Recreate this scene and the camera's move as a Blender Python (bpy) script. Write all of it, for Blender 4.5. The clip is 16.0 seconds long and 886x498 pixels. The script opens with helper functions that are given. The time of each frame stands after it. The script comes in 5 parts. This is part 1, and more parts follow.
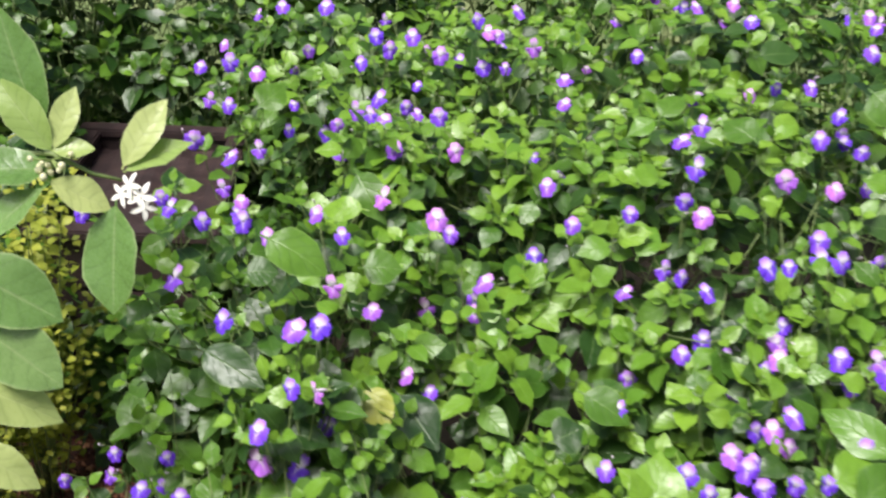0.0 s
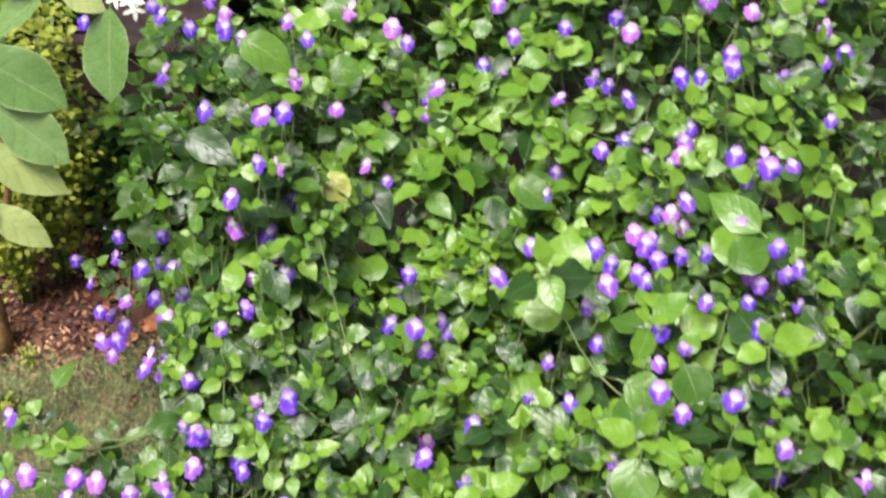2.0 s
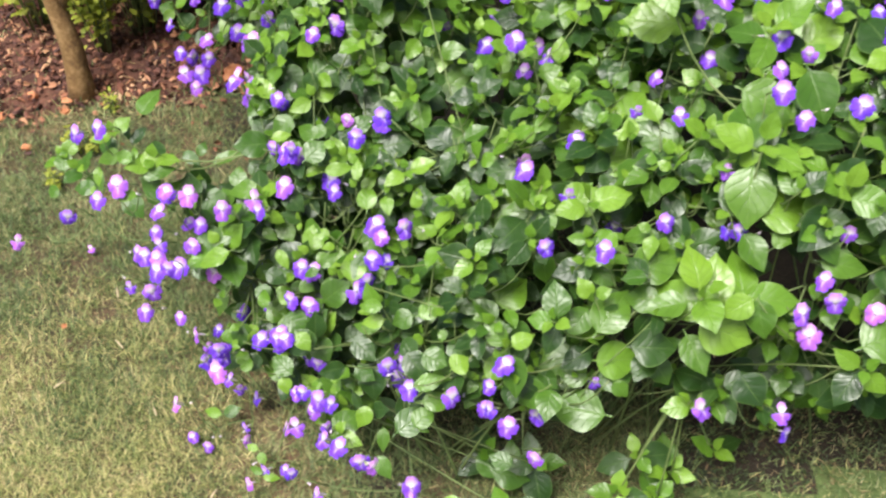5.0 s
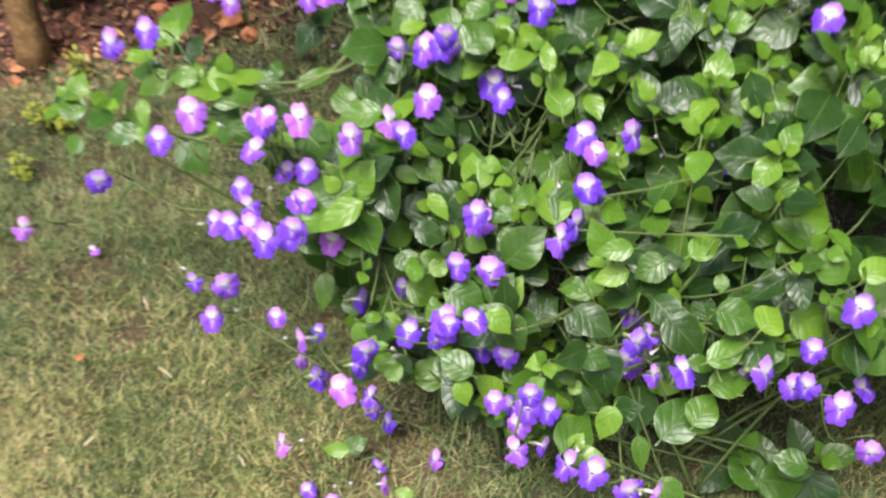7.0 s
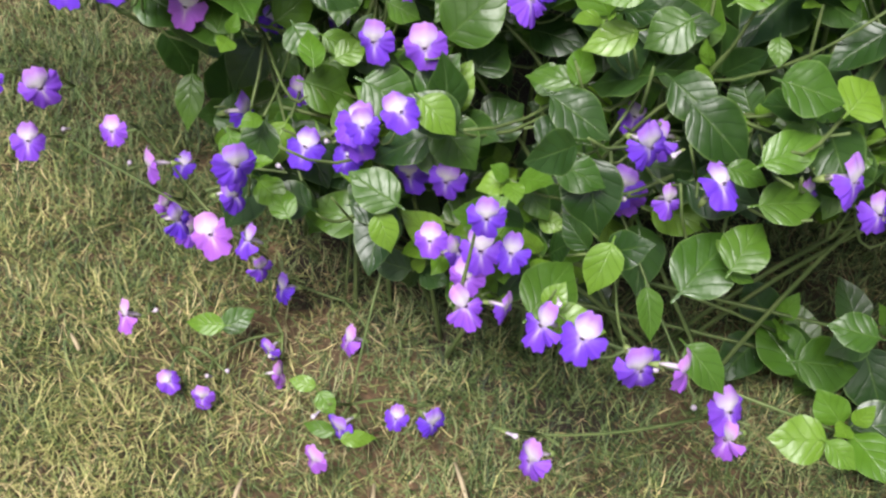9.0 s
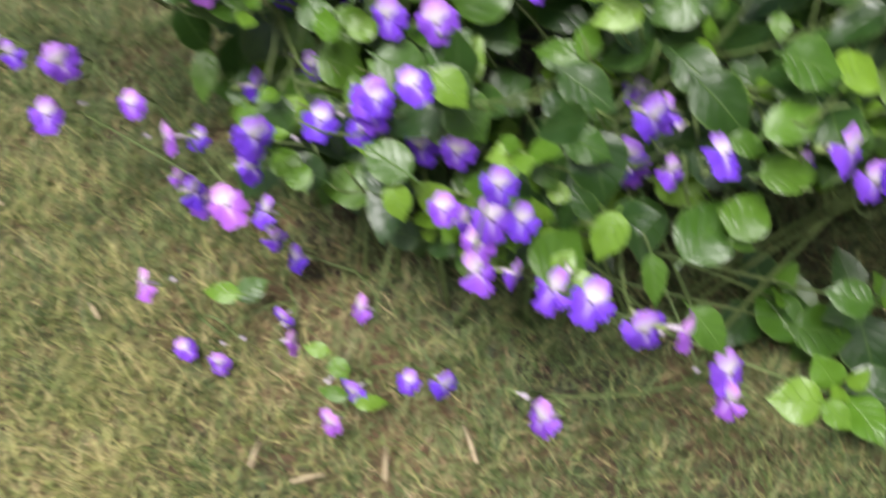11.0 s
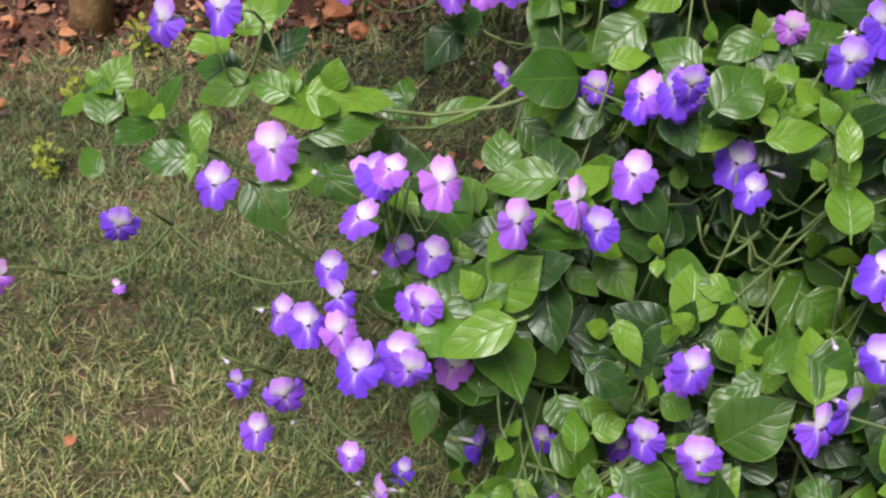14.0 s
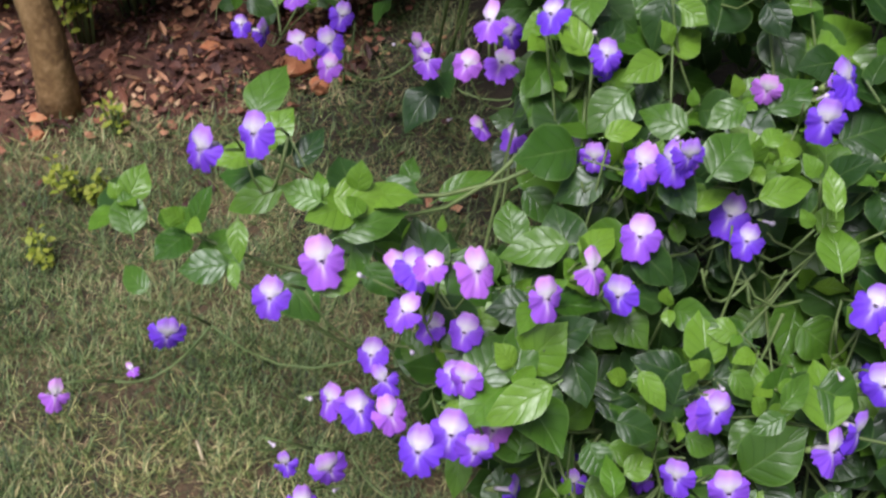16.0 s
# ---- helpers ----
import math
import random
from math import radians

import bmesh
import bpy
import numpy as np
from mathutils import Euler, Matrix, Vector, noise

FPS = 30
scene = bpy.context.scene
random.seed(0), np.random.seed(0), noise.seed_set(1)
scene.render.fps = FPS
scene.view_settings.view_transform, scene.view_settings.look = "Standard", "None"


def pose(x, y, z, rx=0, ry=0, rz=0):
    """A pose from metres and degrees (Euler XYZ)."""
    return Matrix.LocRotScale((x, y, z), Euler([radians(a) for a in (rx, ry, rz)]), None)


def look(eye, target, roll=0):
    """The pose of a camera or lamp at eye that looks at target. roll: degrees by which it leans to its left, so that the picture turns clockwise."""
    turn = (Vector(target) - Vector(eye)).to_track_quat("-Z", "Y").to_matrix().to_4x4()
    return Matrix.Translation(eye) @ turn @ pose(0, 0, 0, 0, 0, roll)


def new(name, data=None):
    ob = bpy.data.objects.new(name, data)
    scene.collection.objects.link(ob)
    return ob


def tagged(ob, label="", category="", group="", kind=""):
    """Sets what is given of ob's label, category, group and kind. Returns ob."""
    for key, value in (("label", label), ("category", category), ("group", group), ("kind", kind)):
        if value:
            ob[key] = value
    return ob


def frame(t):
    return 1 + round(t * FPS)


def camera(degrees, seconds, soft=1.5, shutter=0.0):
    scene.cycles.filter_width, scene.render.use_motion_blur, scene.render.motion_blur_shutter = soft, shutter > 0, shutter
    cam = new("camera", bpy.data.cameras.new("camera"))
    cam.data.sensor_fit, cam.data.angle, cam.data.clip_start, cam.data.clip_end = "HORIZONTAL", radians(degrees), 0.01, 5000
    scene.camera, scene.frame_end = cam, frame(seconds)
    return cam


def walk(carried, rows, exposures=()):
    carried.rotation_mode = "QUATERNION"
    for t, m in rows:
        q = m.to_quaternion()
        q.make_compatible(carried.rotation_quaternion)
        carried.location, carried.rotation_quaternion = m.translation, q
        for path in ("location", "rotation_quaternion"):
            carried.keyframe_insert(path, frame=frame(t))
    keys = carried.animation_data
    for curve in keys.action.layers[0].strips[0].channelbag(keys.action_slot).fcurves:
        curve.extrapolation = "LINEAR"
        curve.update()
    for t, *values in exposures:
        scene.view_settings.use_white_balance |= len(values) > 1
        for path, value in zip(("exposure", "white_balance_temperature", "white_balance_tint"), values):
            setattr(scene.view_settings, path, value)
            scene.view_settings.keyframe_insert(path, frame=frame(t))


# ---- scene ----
cam = camera(44.1, 16.0, 2.45, 0.7)
PATH = [
    (0, (-0.064, -0.094, 1.490), (0.045, 1.948, 0.439), 3.2),
    (0.5, (-0.006, -0.183, 1.516), (0.086, 1.847, 0.438), 3.8),
    (1, (0.015, -0.256, 1.549), (0.055, 1.720, 0.376), 4.7),
    (1.5, (0.022, -0.284, 1.550), (0.063, 1.631, 0.276), 4.9),
    (2, (0.026, -0.340, 1.551), (0.116, 1.535, 0.224), 4.2),
    (2.5, (0.021, -0.369, 1.518), (0.133, 1.452, 0.117), 3.8),
    (3, (0.009, -0.380, 1.486), (0.105, 1.354, -0.023), 4.7),
    (3.5, (0.005, -0.389, 1.471), (0.047, 1.286, -0.105), 4.3),
    (3.7, (0.013, -0.391, 1.454), (0.028, 1.262, -0.146), 4.0),
    (5.8, (-0.090, -0.324, 1.281), (-0.125, 1.303, -0.345), 2.0),
    (6, (-0.151, -0.271, 1.226), (-0.168, 1.363, -0.393), 1.1),
    (6.5, (-0.282, -0.170, 1.090), (-0.197, 1.466, -0.523), 1.1),
    (7, (-0.343, -0.081, 0.982), (-0.129, 1.572, -0.603), 1.8),
    (7.5, (-0.345, -0.001, 0.860), (-0.066, 1.617, -0.751), 3.2),
    (8, (-0.329, 0.045, 0.777), (-0.056, 1.609, -0.887), 3.9),
    (8.5, (-0.309, 0.079, 0.714), (-0.010, 1.607, -0.980), 4.2),
    (8.7, (-0.301, 0.089, 0.689), (0.013, 1.618, -0.999), 4.8),
    (10.8, (-0.296, 0.068, 0.675), (0.070, 1.536, -1.057), 5.2),
    (11, (-0.314, 0.069, 0.697), (0.021, 1.559, -1.022), 5.5),
    (11.5, (-0.350, 0.082, 0.737), (-0.078, 1.663, -0.910), 5.4),
    (12, (-0.380, 0.110, 0.758), (-0.156, 1.748, -0.841), 5.6),
    (12.5, (-0.399, 0.140, 0.762), (-0.216, 1.801, -0.819), 6.2),
    (13, (-0.401, 0.169, 0.768), (-0.239, 1.842, -0.802), 6.9),
    (13.5, (-0.406, 0.213, 0.780), (-0.300, 1.883, -0.799), 7.3),
    (14, (-0.393, 0.238, 0.784), (-0.296, 1.914, -0.790), 7.7),
    (14.5, (-0.412, 0.235, 0.798), (-0.298, 1.892, -0.792), 6.9),
    (15, (-0.438, 0.232, 0.811), (-0.270, 1.885, -0.781), 6.1),
    (15.5, (-0.453, 0.230, 0.831), (-0.245, 1.893, -0.744), 5.6),
    (16, (-0.457, 0.236, 0.852), (-0.223, 1.906, -0.712), 4.7),
]
EXPOSURES = [(0, 0.65, 6250, 14.5), (1.5, 0.80, 6250, 14.5), (2.5, 0.80, 6300, 14.5), (3.5, 0.80, 6300, 15), (6, 0.82, 6280, 15), (7, 0.64, 6250, 15.5), (8.5, 0.38, 6120, 17), (12.5, 0.36, 6180, 16.5), (14, 0.18, 6150, 17), (15, 0.05, 6120, 17), (16, 0.09, 5800, 19)]
walk(cam, [(t, look(eye, target, roll)) for t, eye, target, roll in PATH], EXPOSURES)

# ---- world and light ----
world = bpy.data.worlds.new("sky")
scene.world = world
world.use_nodes = True
wn = world.node_tree.nodes
sky = wn.new("ShaderNodeTexSky")
sky.sky_type, sky.sun_disc = "NISHITA", False
sky.sun_elevation, sky.sun_rotation = radians(58), radians(200)
sky.dust_density, sky.ozone_density = 4.0, 0.6
wn["Background"].inputs["Strength"].default_value = 0.062
world.node_tree.links.new(sky.outputs[0], wn["Background"].inputs["Color"])
sun = new("sun", bpy.data.lights.new("sun", "SUN"))
sun.data.energy, sun.data.angle, sun.data.color = 4.1, radians(26), (1.0, 0.96, 0.88)
sun.matrix_world = look((-1.3, -0.6, 4.2), (0, 0.9, 0.2))


# ---- materials ----
def material(name, rough=0.6, coat=0.0):
    m = bpy.data.materials.new(name)
    m.use_nodes = True
    b = m.node_tree.nodes["Principled BSDF"]
    b.inputs["Roughness"].default_value = rough
    b.inputs["Coat Weight"].default_value = coat
    return m, m.node_tree.nodes, m.node_tree.links, b


def ramp(nodes, stops):
    r = nodes.new("ShaderNodeValToRGB")
    while len(r.color_ramp.elements) < len(stops):
        r.color_ramp.elements.new(0.5)
    for e, (p, c) in zip(r.color_ramp.elements, stops):
        e.position, e.color = p, (*c, 1)
    return r


def math_node(nodes, links, op, a, b=None, c=None):
    n = nodes.new("ShaderNodeMath")
    n.operation = op
    for i, v in enumerate((a, b, c)):
        if v is None:
            continue
        if isinstance(v, (int, float)):
            n.inputs[i].default_value = v
        else:
            links.new(v, n.inputs[i])
    return n.outputs[0]


def mix_color(nodes, links, fac, a, b, blend="MIX"):
    n = nodes.new("ShaderNodeMix")
    n.data_type, n.blend_type = "RGBA", blend
    for key, v in ((0, fac), (6, a), (7, b)):
        if isinstance(v, (int, float)):
            n.inputs[key].default_value = v
        elif isinstance(v, tuple):
            n.inputs[key].default_value = (*v, 1)
        else:
            links.new(v, n.inputs[key])
    return n.outputs[2]


def noise_tex(nodes, links, scale, detail=3.0, coord="Object"):
    tc = nodes.new("ShaderNodeTexCoord")
    n = nodes.new("ShaderNodeTexNoise")
    n.inputs["Scale"].default_value, n.inputs["Detail"].default_value = scale, detail
    links.new(tc.outputs[coord], n.inputs["Vector"])
    return n.outputs["Fac"]


def world_noise(nodes, links, scale, detail=3.0):
    g = nodes.new("ShaderNodeNewGeometry")
    n = nodes.new("ShaderNodeTexNoise")
    n.inputs["Scale"].default_value, n.inputs["Detail"].default_value = scale, detail
    links.new(g.outputs["Position"], n.inputs["Vector"])
    return n.outputs["Fac"]


def chance(nodes, single):
    if single:
        return nodes.new("ShaderNodeObjectInfo").outputs["Random"]
    return nodes.new("ShaderNodeNewGeometry").outputs["Random Per Island"]


def leaf_material(name, dark, light, single, vein=(0.24, 0.38, 0.10), rough=0.34, thin=0.16, pairs=5.0, spread=2.1):
    """Leaf with midrib, sunken side veins that arch to the tip, a quilted blade and light passing through."""
    m, nodes, links, b = material(name, rough)
    b.inputs["Specular IOR Level"].default_value = 0.5
    r = chance(nodes, single)
    base = ramp(nodes, [(0.0, dark), (0.55, tuple((p + q) / 2 for p, q in zip(dark, light))), (1.0, light)])
    links.new(r, base.inputs[0])
    uv = nodes.new("ShaderNodeUVMap")
    sep = nodes.new("ShaderNodeSeparateXYZ")
    links.new(uv.outputs[0], sep.inputs[0])
    side = math_node(nodes, links, "ABSOLUTE", sep.outputs[0])
    arch = math_node(nodes, links, "MULTIPLY", side, math_node(nodes, links, "MULTIPLY_ADD", side, 0.3 * spread, -spread))
    wander = math_node(nodes, links, "MULTIPLY_ADD", world_noise(nodes, links, 45.0, 1.0), 0.9, arch)
    field = math_node(nodes, links, "MULTIPLY_ADD", sep.outputs[1], pairs, wander)
    between = math_node(nodes, links, "PINGPONG", field, 0.5)
    line = math_node(nodes, links, "SMOOTH_MAX", math_node(nodes, links, "MULTIPLY_ADD", between, -7.0, 1.0), 0.0, 0.2)
    mid = math_node(nodes, links, "SMOOTH_MAX", math_node(nodes, links, "MULTIPLY_ADD", side, -16.0, 1.0), 0.0, 0.2)
    rim = math_node(nodes, links, "GREATER_THAN", side, 0.94)
    blotch = world_noise(nodes, links, 60.0)
    col = mix_color(nodes, links, math_node(nodes, links, "MULTIPLY", blotch, 0.45), base.outputs[0], tuple(0.55 * c for c in dark))
    col = mix_color(nodes, links, math_node(nodes, links, "MULTIPLY", line, 0.24), col, tuple(0.35 * c for c in dark))
    col = mix_color(nodes, links, math_node(nodes, links, "MULTIPLY", mid, 0.22), col, vein)
    col = mix_color(nodes, links, math_node(nodes, links, "MULTIPLY", rim, 0.25), col, vein)
    links.new(col, b.inputs["Base Color"])
    grain = world_noise(nodes, links, 170.0)
    links.new(math_node(nodes, links, "MULTIPLY_ADD", grain, 0.36, rough - 0.16), b.inputs["Roughness"])
    bump = nodes.new("ShaderNodeBump")
    bump.inputs["Strength"].default_value, bump.inputs["Distance"].default_value = 0.42, 0.0018
    quilt = math_node(nodes, links, "MULTIPLY_ADD", line, -0.20, math_node(nodes, links, "MULTIPLY", between, math_node(nodes, links, "MULTIPLY", blotch, 0.55)))
    height = math_node(nodes, links, "MULTIPLY_ADD", mid, -0.5, math_node(nodes, links, "MULTIPLY_ADD", grain, 0.35, math_node(nodes, links, "MULTIPLY_ADD", blotch, 0.8, quilt)))
    links.new(height, bump.inputs["Height"])
    links.new(bump.outputs[0], b.inputs["Normal"])
    glow = nodes.new("ShaderNodeBsdfTranslucent")
    links.new(mix_color(nodes, links, 0.5, col, (0.18, 0.32, 0.04)), glow.inputs["Color"])
    mixer = nodes.new("ShaderNodeMixShader")
    mixer.inputs[0].default_value = thin
    links.new(b.outputs[0], mixer.inputs[1])
    links.new(glow.outputs[0], mixer.inputs[2])
    links.new(mixer.outputs[0], nodes["Material Output"].inputs["Surface"])
    return m


# the darkest tone serves old leaves and the shade deep in the bushes
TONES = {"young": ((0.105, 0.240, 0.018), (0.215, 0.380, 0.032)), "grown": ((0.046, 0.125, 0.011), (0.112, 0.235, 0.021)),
         "old_shaded": ((0.019, 0.057, 0.010), (0.048, 0.112, 0.018))}
LEAF_ONE = [leaf_material("leaf_" + k, *TONES[k], True) for k in TONES]
LEAF_MANY = [leaf_material("leaves_" + k, *TONES[k], False) for k in TONES]


def petal_material(name):
    m, nodes, links, b = material(name, 0.6)
    b.inputs["Specular IOR Level"].default_value = 0.25
    info = nodes.new("ShaderNodeObjectInfo").outputs["Random"]
    uv = nodes.new("ShaderNodeUVMap")
    sep = nodes.new("ShaderNodeSeparateXYZ")
    links.new(uv.outputs[0], sep.inputs[0])
    violet = ramp(nodes, [(0.0, (0.17, 0.055, 0.82)), (0.5, (0.27, 0.085, 0.88)), (0.82, (0.38, 0.12, 0.88)), (1.0, (0.62, 0.20, 0.86))])
    links.new(info, violet.inputs[0])
    pale = ramp(nodes, [(0.0, (0.46, 0.22, 0.92)), (0.5, (0.66, 0.31, 0.92)), (1.0, (0.90, 0.46, 0.90))])
    links.new(info, pale.inputs[0])
    col = mix_color(nodes, links, sep.outputs[0], violet.outputs[0], pale.outputs[0])
    streak = noise_tex(nodes, links, 9.0)
    col = mix_color(nodes, links, math_node(nodes, links, "MULTIPLY", streak, 0.3), col, violet.outputs[0])
    eye = ramp(nodes, [(0.0, (1, 1, 1)), (0.30, (1, 1, 1)), (0.50, (0.55, 0.55, 0.55)), (0.80, (0, 0, 0))])
    links.new(sep.outputs[1], eye.inputs[0])
    fac = math_node(nodes, links, "MULTIPLY", eye.outputs[0], sep.outputs[0])
    col = mix_color(nodes, links, fac, col, (0.98, 0.93, 0.97))
    links.new(col, b.inputs["Base Color"])
    glow = nodes.new("ShaderNodeBsdfTranslucent")
    links.new(col, glow.inputs["Color"])
    mixer = nodes.new("ShaderNodeMixShader")
    mixer.inputs[0].default_value = 0.34
    links.new(b.outputs[0], mixer.inputs[1])
    links.new(glow.outputs[0], mixer.inputs[2])
    links.new(mixer.outputs[0], nodes["Material Output"].inputs["Surface"])
    return m


def mottled(name, stops, scale, rough=0.8, bump=0.3, depth=0.004, fine=140.0):
    """Matt surface with two scales of mottling and fine relief."""
    m, nodes, links, b = material(name, rough)
    r = ramp(nodes, stops)
    n = math_node(nodes, links, "MULTIPLY_ADD", world_noise(nodes, links, fine, 4.0), 0.4,
                  math_node(nodes, links, "MULTIPLY", world_noise(nodes, links, scale, 4.0), 0.6))
    links.new(n, r.inputs[0])
    links.new(r.outputs[0], b.inputs["Base Color"])
    bp = nodes.new("ShaderNodeBump")
    bp.inputs["Strength"].default_value, bp.inputs["Distance"].default_value = bump, depth
    links.new(n, bp.inputs["Height"])
    links.new(bp.outputs[0], b.inputs["Normal"])
    return m


def island_material(name, stops, rough=0.7, single=False):
    """Small pieces, each of its own tint."""
    m, nodes, links, b = material(name, rough)
    r = ramp(nodes, stops)
    n = math_node(nodes, links, "MULTIPLY_ADD", world_noise(nodes, links, 6.0), 0.85,
                  math_node(nodes, links, "MULTIPLY_ADD", chance(nodes, single), 0.80, -0.37))
    links.new(n, r.inputs[0])
    links.new(r.outputs[0], b.inputs["Base Color"])
    return m


PETAL = petal_material("violet_petal")
THROAT_SHADE = mottled("shaded_throat", [(0.3, (0.03, 0.01, 0.06)), (0.7, (0.07, 0.03, 0.10))], 90, 0.7)
TUBE = mottled("pale_tube", [(0.3, (0.60, 0.48, 0.66)), (0.7, (0.78, 0.70, 0.76))], 90, 0.6)
CALYX = mottled("calyx_green", [(0.3, (0.16, 0.26, 0.06)), (0.7, (0.30, 0.36, 0.12))], 80, 0.6)
STEM = mottled("green_stem", [(0.3, (0.07, 0.12, 0.03)), (0.6, (0.17, 0.23, 0.07)), (0.8, (0.22, 0.19, 0.09))], 25, 0.6)
BARK = mottled("brown_bark", [(0.3, (0.07, 0.034, 0.012)), (0.5, (0.20, 0.115, 0.040)), (0.7, (0.36, 0.23, 0.10))], 30, 0.85, 0.7, 0.006)
SOIL = mottled("lawn_soil", [(0.25, (0.020, 0.016, 0.008)), (0.42, (0.042, 0.031, 0.015)), (0.58, (0.11, 0.070, 0.035)), (0.72, (0.28, 0.165, 0.092))], 5, 0.95, 0.6, 0.01)
# dark soil whose colour carries the shade under the bushes
SHADED_SOIL = mottled("shaded_soil_tone", [(0.3, (0.016, 0.012, 0.008)), (0.5, (0.035, 0.026, 0.016)), (0.75, (0.07, 0.05, 0.03))], 14, 0.95, 0.7, 0.01)
FAR_LAWN = mottled("far_lawn", [(0.25, (0.06, 0.09, 0.028)), (0.5, (0.12, 0.17, 0.05)), (0.65, (0.20, 0.22, 0.09)), (0.8, (0.30, 0.25, 0.14))], 2.5, 0.95, 0.8, 0.02, 40.0)
RED_SOIL = mottled("red_soil", [(0.25, (0.03, 0.013, 0.009)), (0.45, (0.075, 0.030, 0.019)), (0.65, (0.16, 0.070, 0.042)), (0.8, (0.26, 0.13, 0.08))], 14, 0.95, 0.8, 0.012)
LITTER = island_material("red_litter", [(0.2, (0.05, 0.018, 0.013)), (0.42, (0.15, 0.054, 0.032)), (0.62, (0.30, 0.125, 0.065)), (0.80, (0.46, 0.24, 0.12)), (0.97, (0.56, 0.38, 0.22))])
GRASS = island_material("lawn_blade", [(0.12, (0.018, 0.034, 0.008)), (0.36, (0.066, 0.118, 0.028)), (0.56, (0.135, 0.205, 0.055)), (0.74, (0.23, 0.29, 0.10)), (0.90, (0.38, 0.36, 0.16)), (1.0, (0.56, 0.46, 0.26))], 0.6)
DRY_GRASS = island_material("dry_lawn_blade", [(0.15, (0.09, 0.125, 0.026)), (0.40, (0.28, 0.32, 0.09)), (0.60, (0.48, 0.47, 0.16)), (0.80, (0.66, 0.55, 0.25)), (0.96, (0.80, 0.64, 0.36))], 0.6)
THATCH = island_material("dead_lawn_blade", [(0.1, (0.06, 0.035, 0.018)), (0.5, (0.27, 0.185, 0.085)), (0.75, (0.50, 0.38, 0.19)), (0.95, (0.68, 0.54, 0.31))], 0.7)
STRAW = mottled("dry_straw", [(0.3, (0.40, 0.32, 0.18)), (0.7, (0.58, 0.48, 0.30))], 60, 0.7)
ORANGE = mottled("orange_clay", [(0.3, (0.34, 0.10, 0.04)), (0.5, (0.48, 0.19, 0.08)), (0.7, (0.55, 0.30, 0.15))], 40, 0.9, 0.8, 0.004)
DARK_BROWN = mottled("dark_brown_timber", [(0.3, (0.014, 0.008, 0.008)), (0.5, (0.030, 0.017, 0.016)), (0.7, (0.055, 0.032, 0.027))], 18, 0.6, 0.5, 0.004)
WHITE = mottled("white_petal", [(0.3, (0.78, 0.76, 0.66)), (0.7, (0.86, 0.85, 0.80))], 60, 0.5)
BUD = mottled("cream_bud", [(0.3, (0.62, 0.60, 0.34)), (0.7, (0.78, 0.76, 0.52))], 60, 0.5)


# ---- building blocks ----
def from_data(name, verts, faces, mats, uvs=None, slots=None, smooth=True):
    me = bpy.data.meshes.new(name)
    me.from_pydata([tuple(v) for v in verts], [], [tuple(f) for f in faces])
    for m in mats:
        me.materials.append(m)
    if uvs is not None:
        layer = me.uv_layers.new(name="UVMap")
        idx = np.empty(len(me.loops), dtype=np.int32)
        me.loops.foreach_get("vertex_index", idx)
        layer.data.foreach_set("uv", np.asarray(uvs, dtype=np.float32)[idx].ravel())
    if slots is not None:
        me.polygons.foreach_set("material_index", np.asarray(slots, dtype=np.int32))
    if smooth:
        me.polygons.foreach_set("use_smooth", np.ones(len(me.polygons), dtype=bool))
    me.update()
    return me


def part(name, me, parent, m=None, label="", kind=""):
    """One mesh object under a thing or a part."""
    ob = new(name, me)
    ob.parent = parent
    if m is not None:
        ob.matrix_local = m
    return tagged(ob, label, kind=kind)


def thing(name, loc, label, category, group="", me=None):
    ob = new(name, me)
    ob.location = loc
    return tagged(ob, label, category, group)


def unit(v):
    v = np.asarray(v, float)
    return v / (np.linalg.norm(v) + 1e-9)


def basis(loc, along, normal, size):
    """Matrix whose y runs along, whose z is near normal, scaled by size."""
    y = unit(along)
    z = np.asarray(normal, float) - y * np.dot(normal, y)
    z = unit(z) if np.linalg.norm(z) > 1e-4 else unit(np.cross(y, (0.3, 0.9, 0.2)))
    x = np.cross(y, z)
    m = np.eye(4)
    m[:3, 0], m[:3, 1], m[:3, 2], m[:3, 3] = x * size, y * size, z * size, loc
    return m


def to_matrix(m):
    return Matrix([list(r) for r in m])


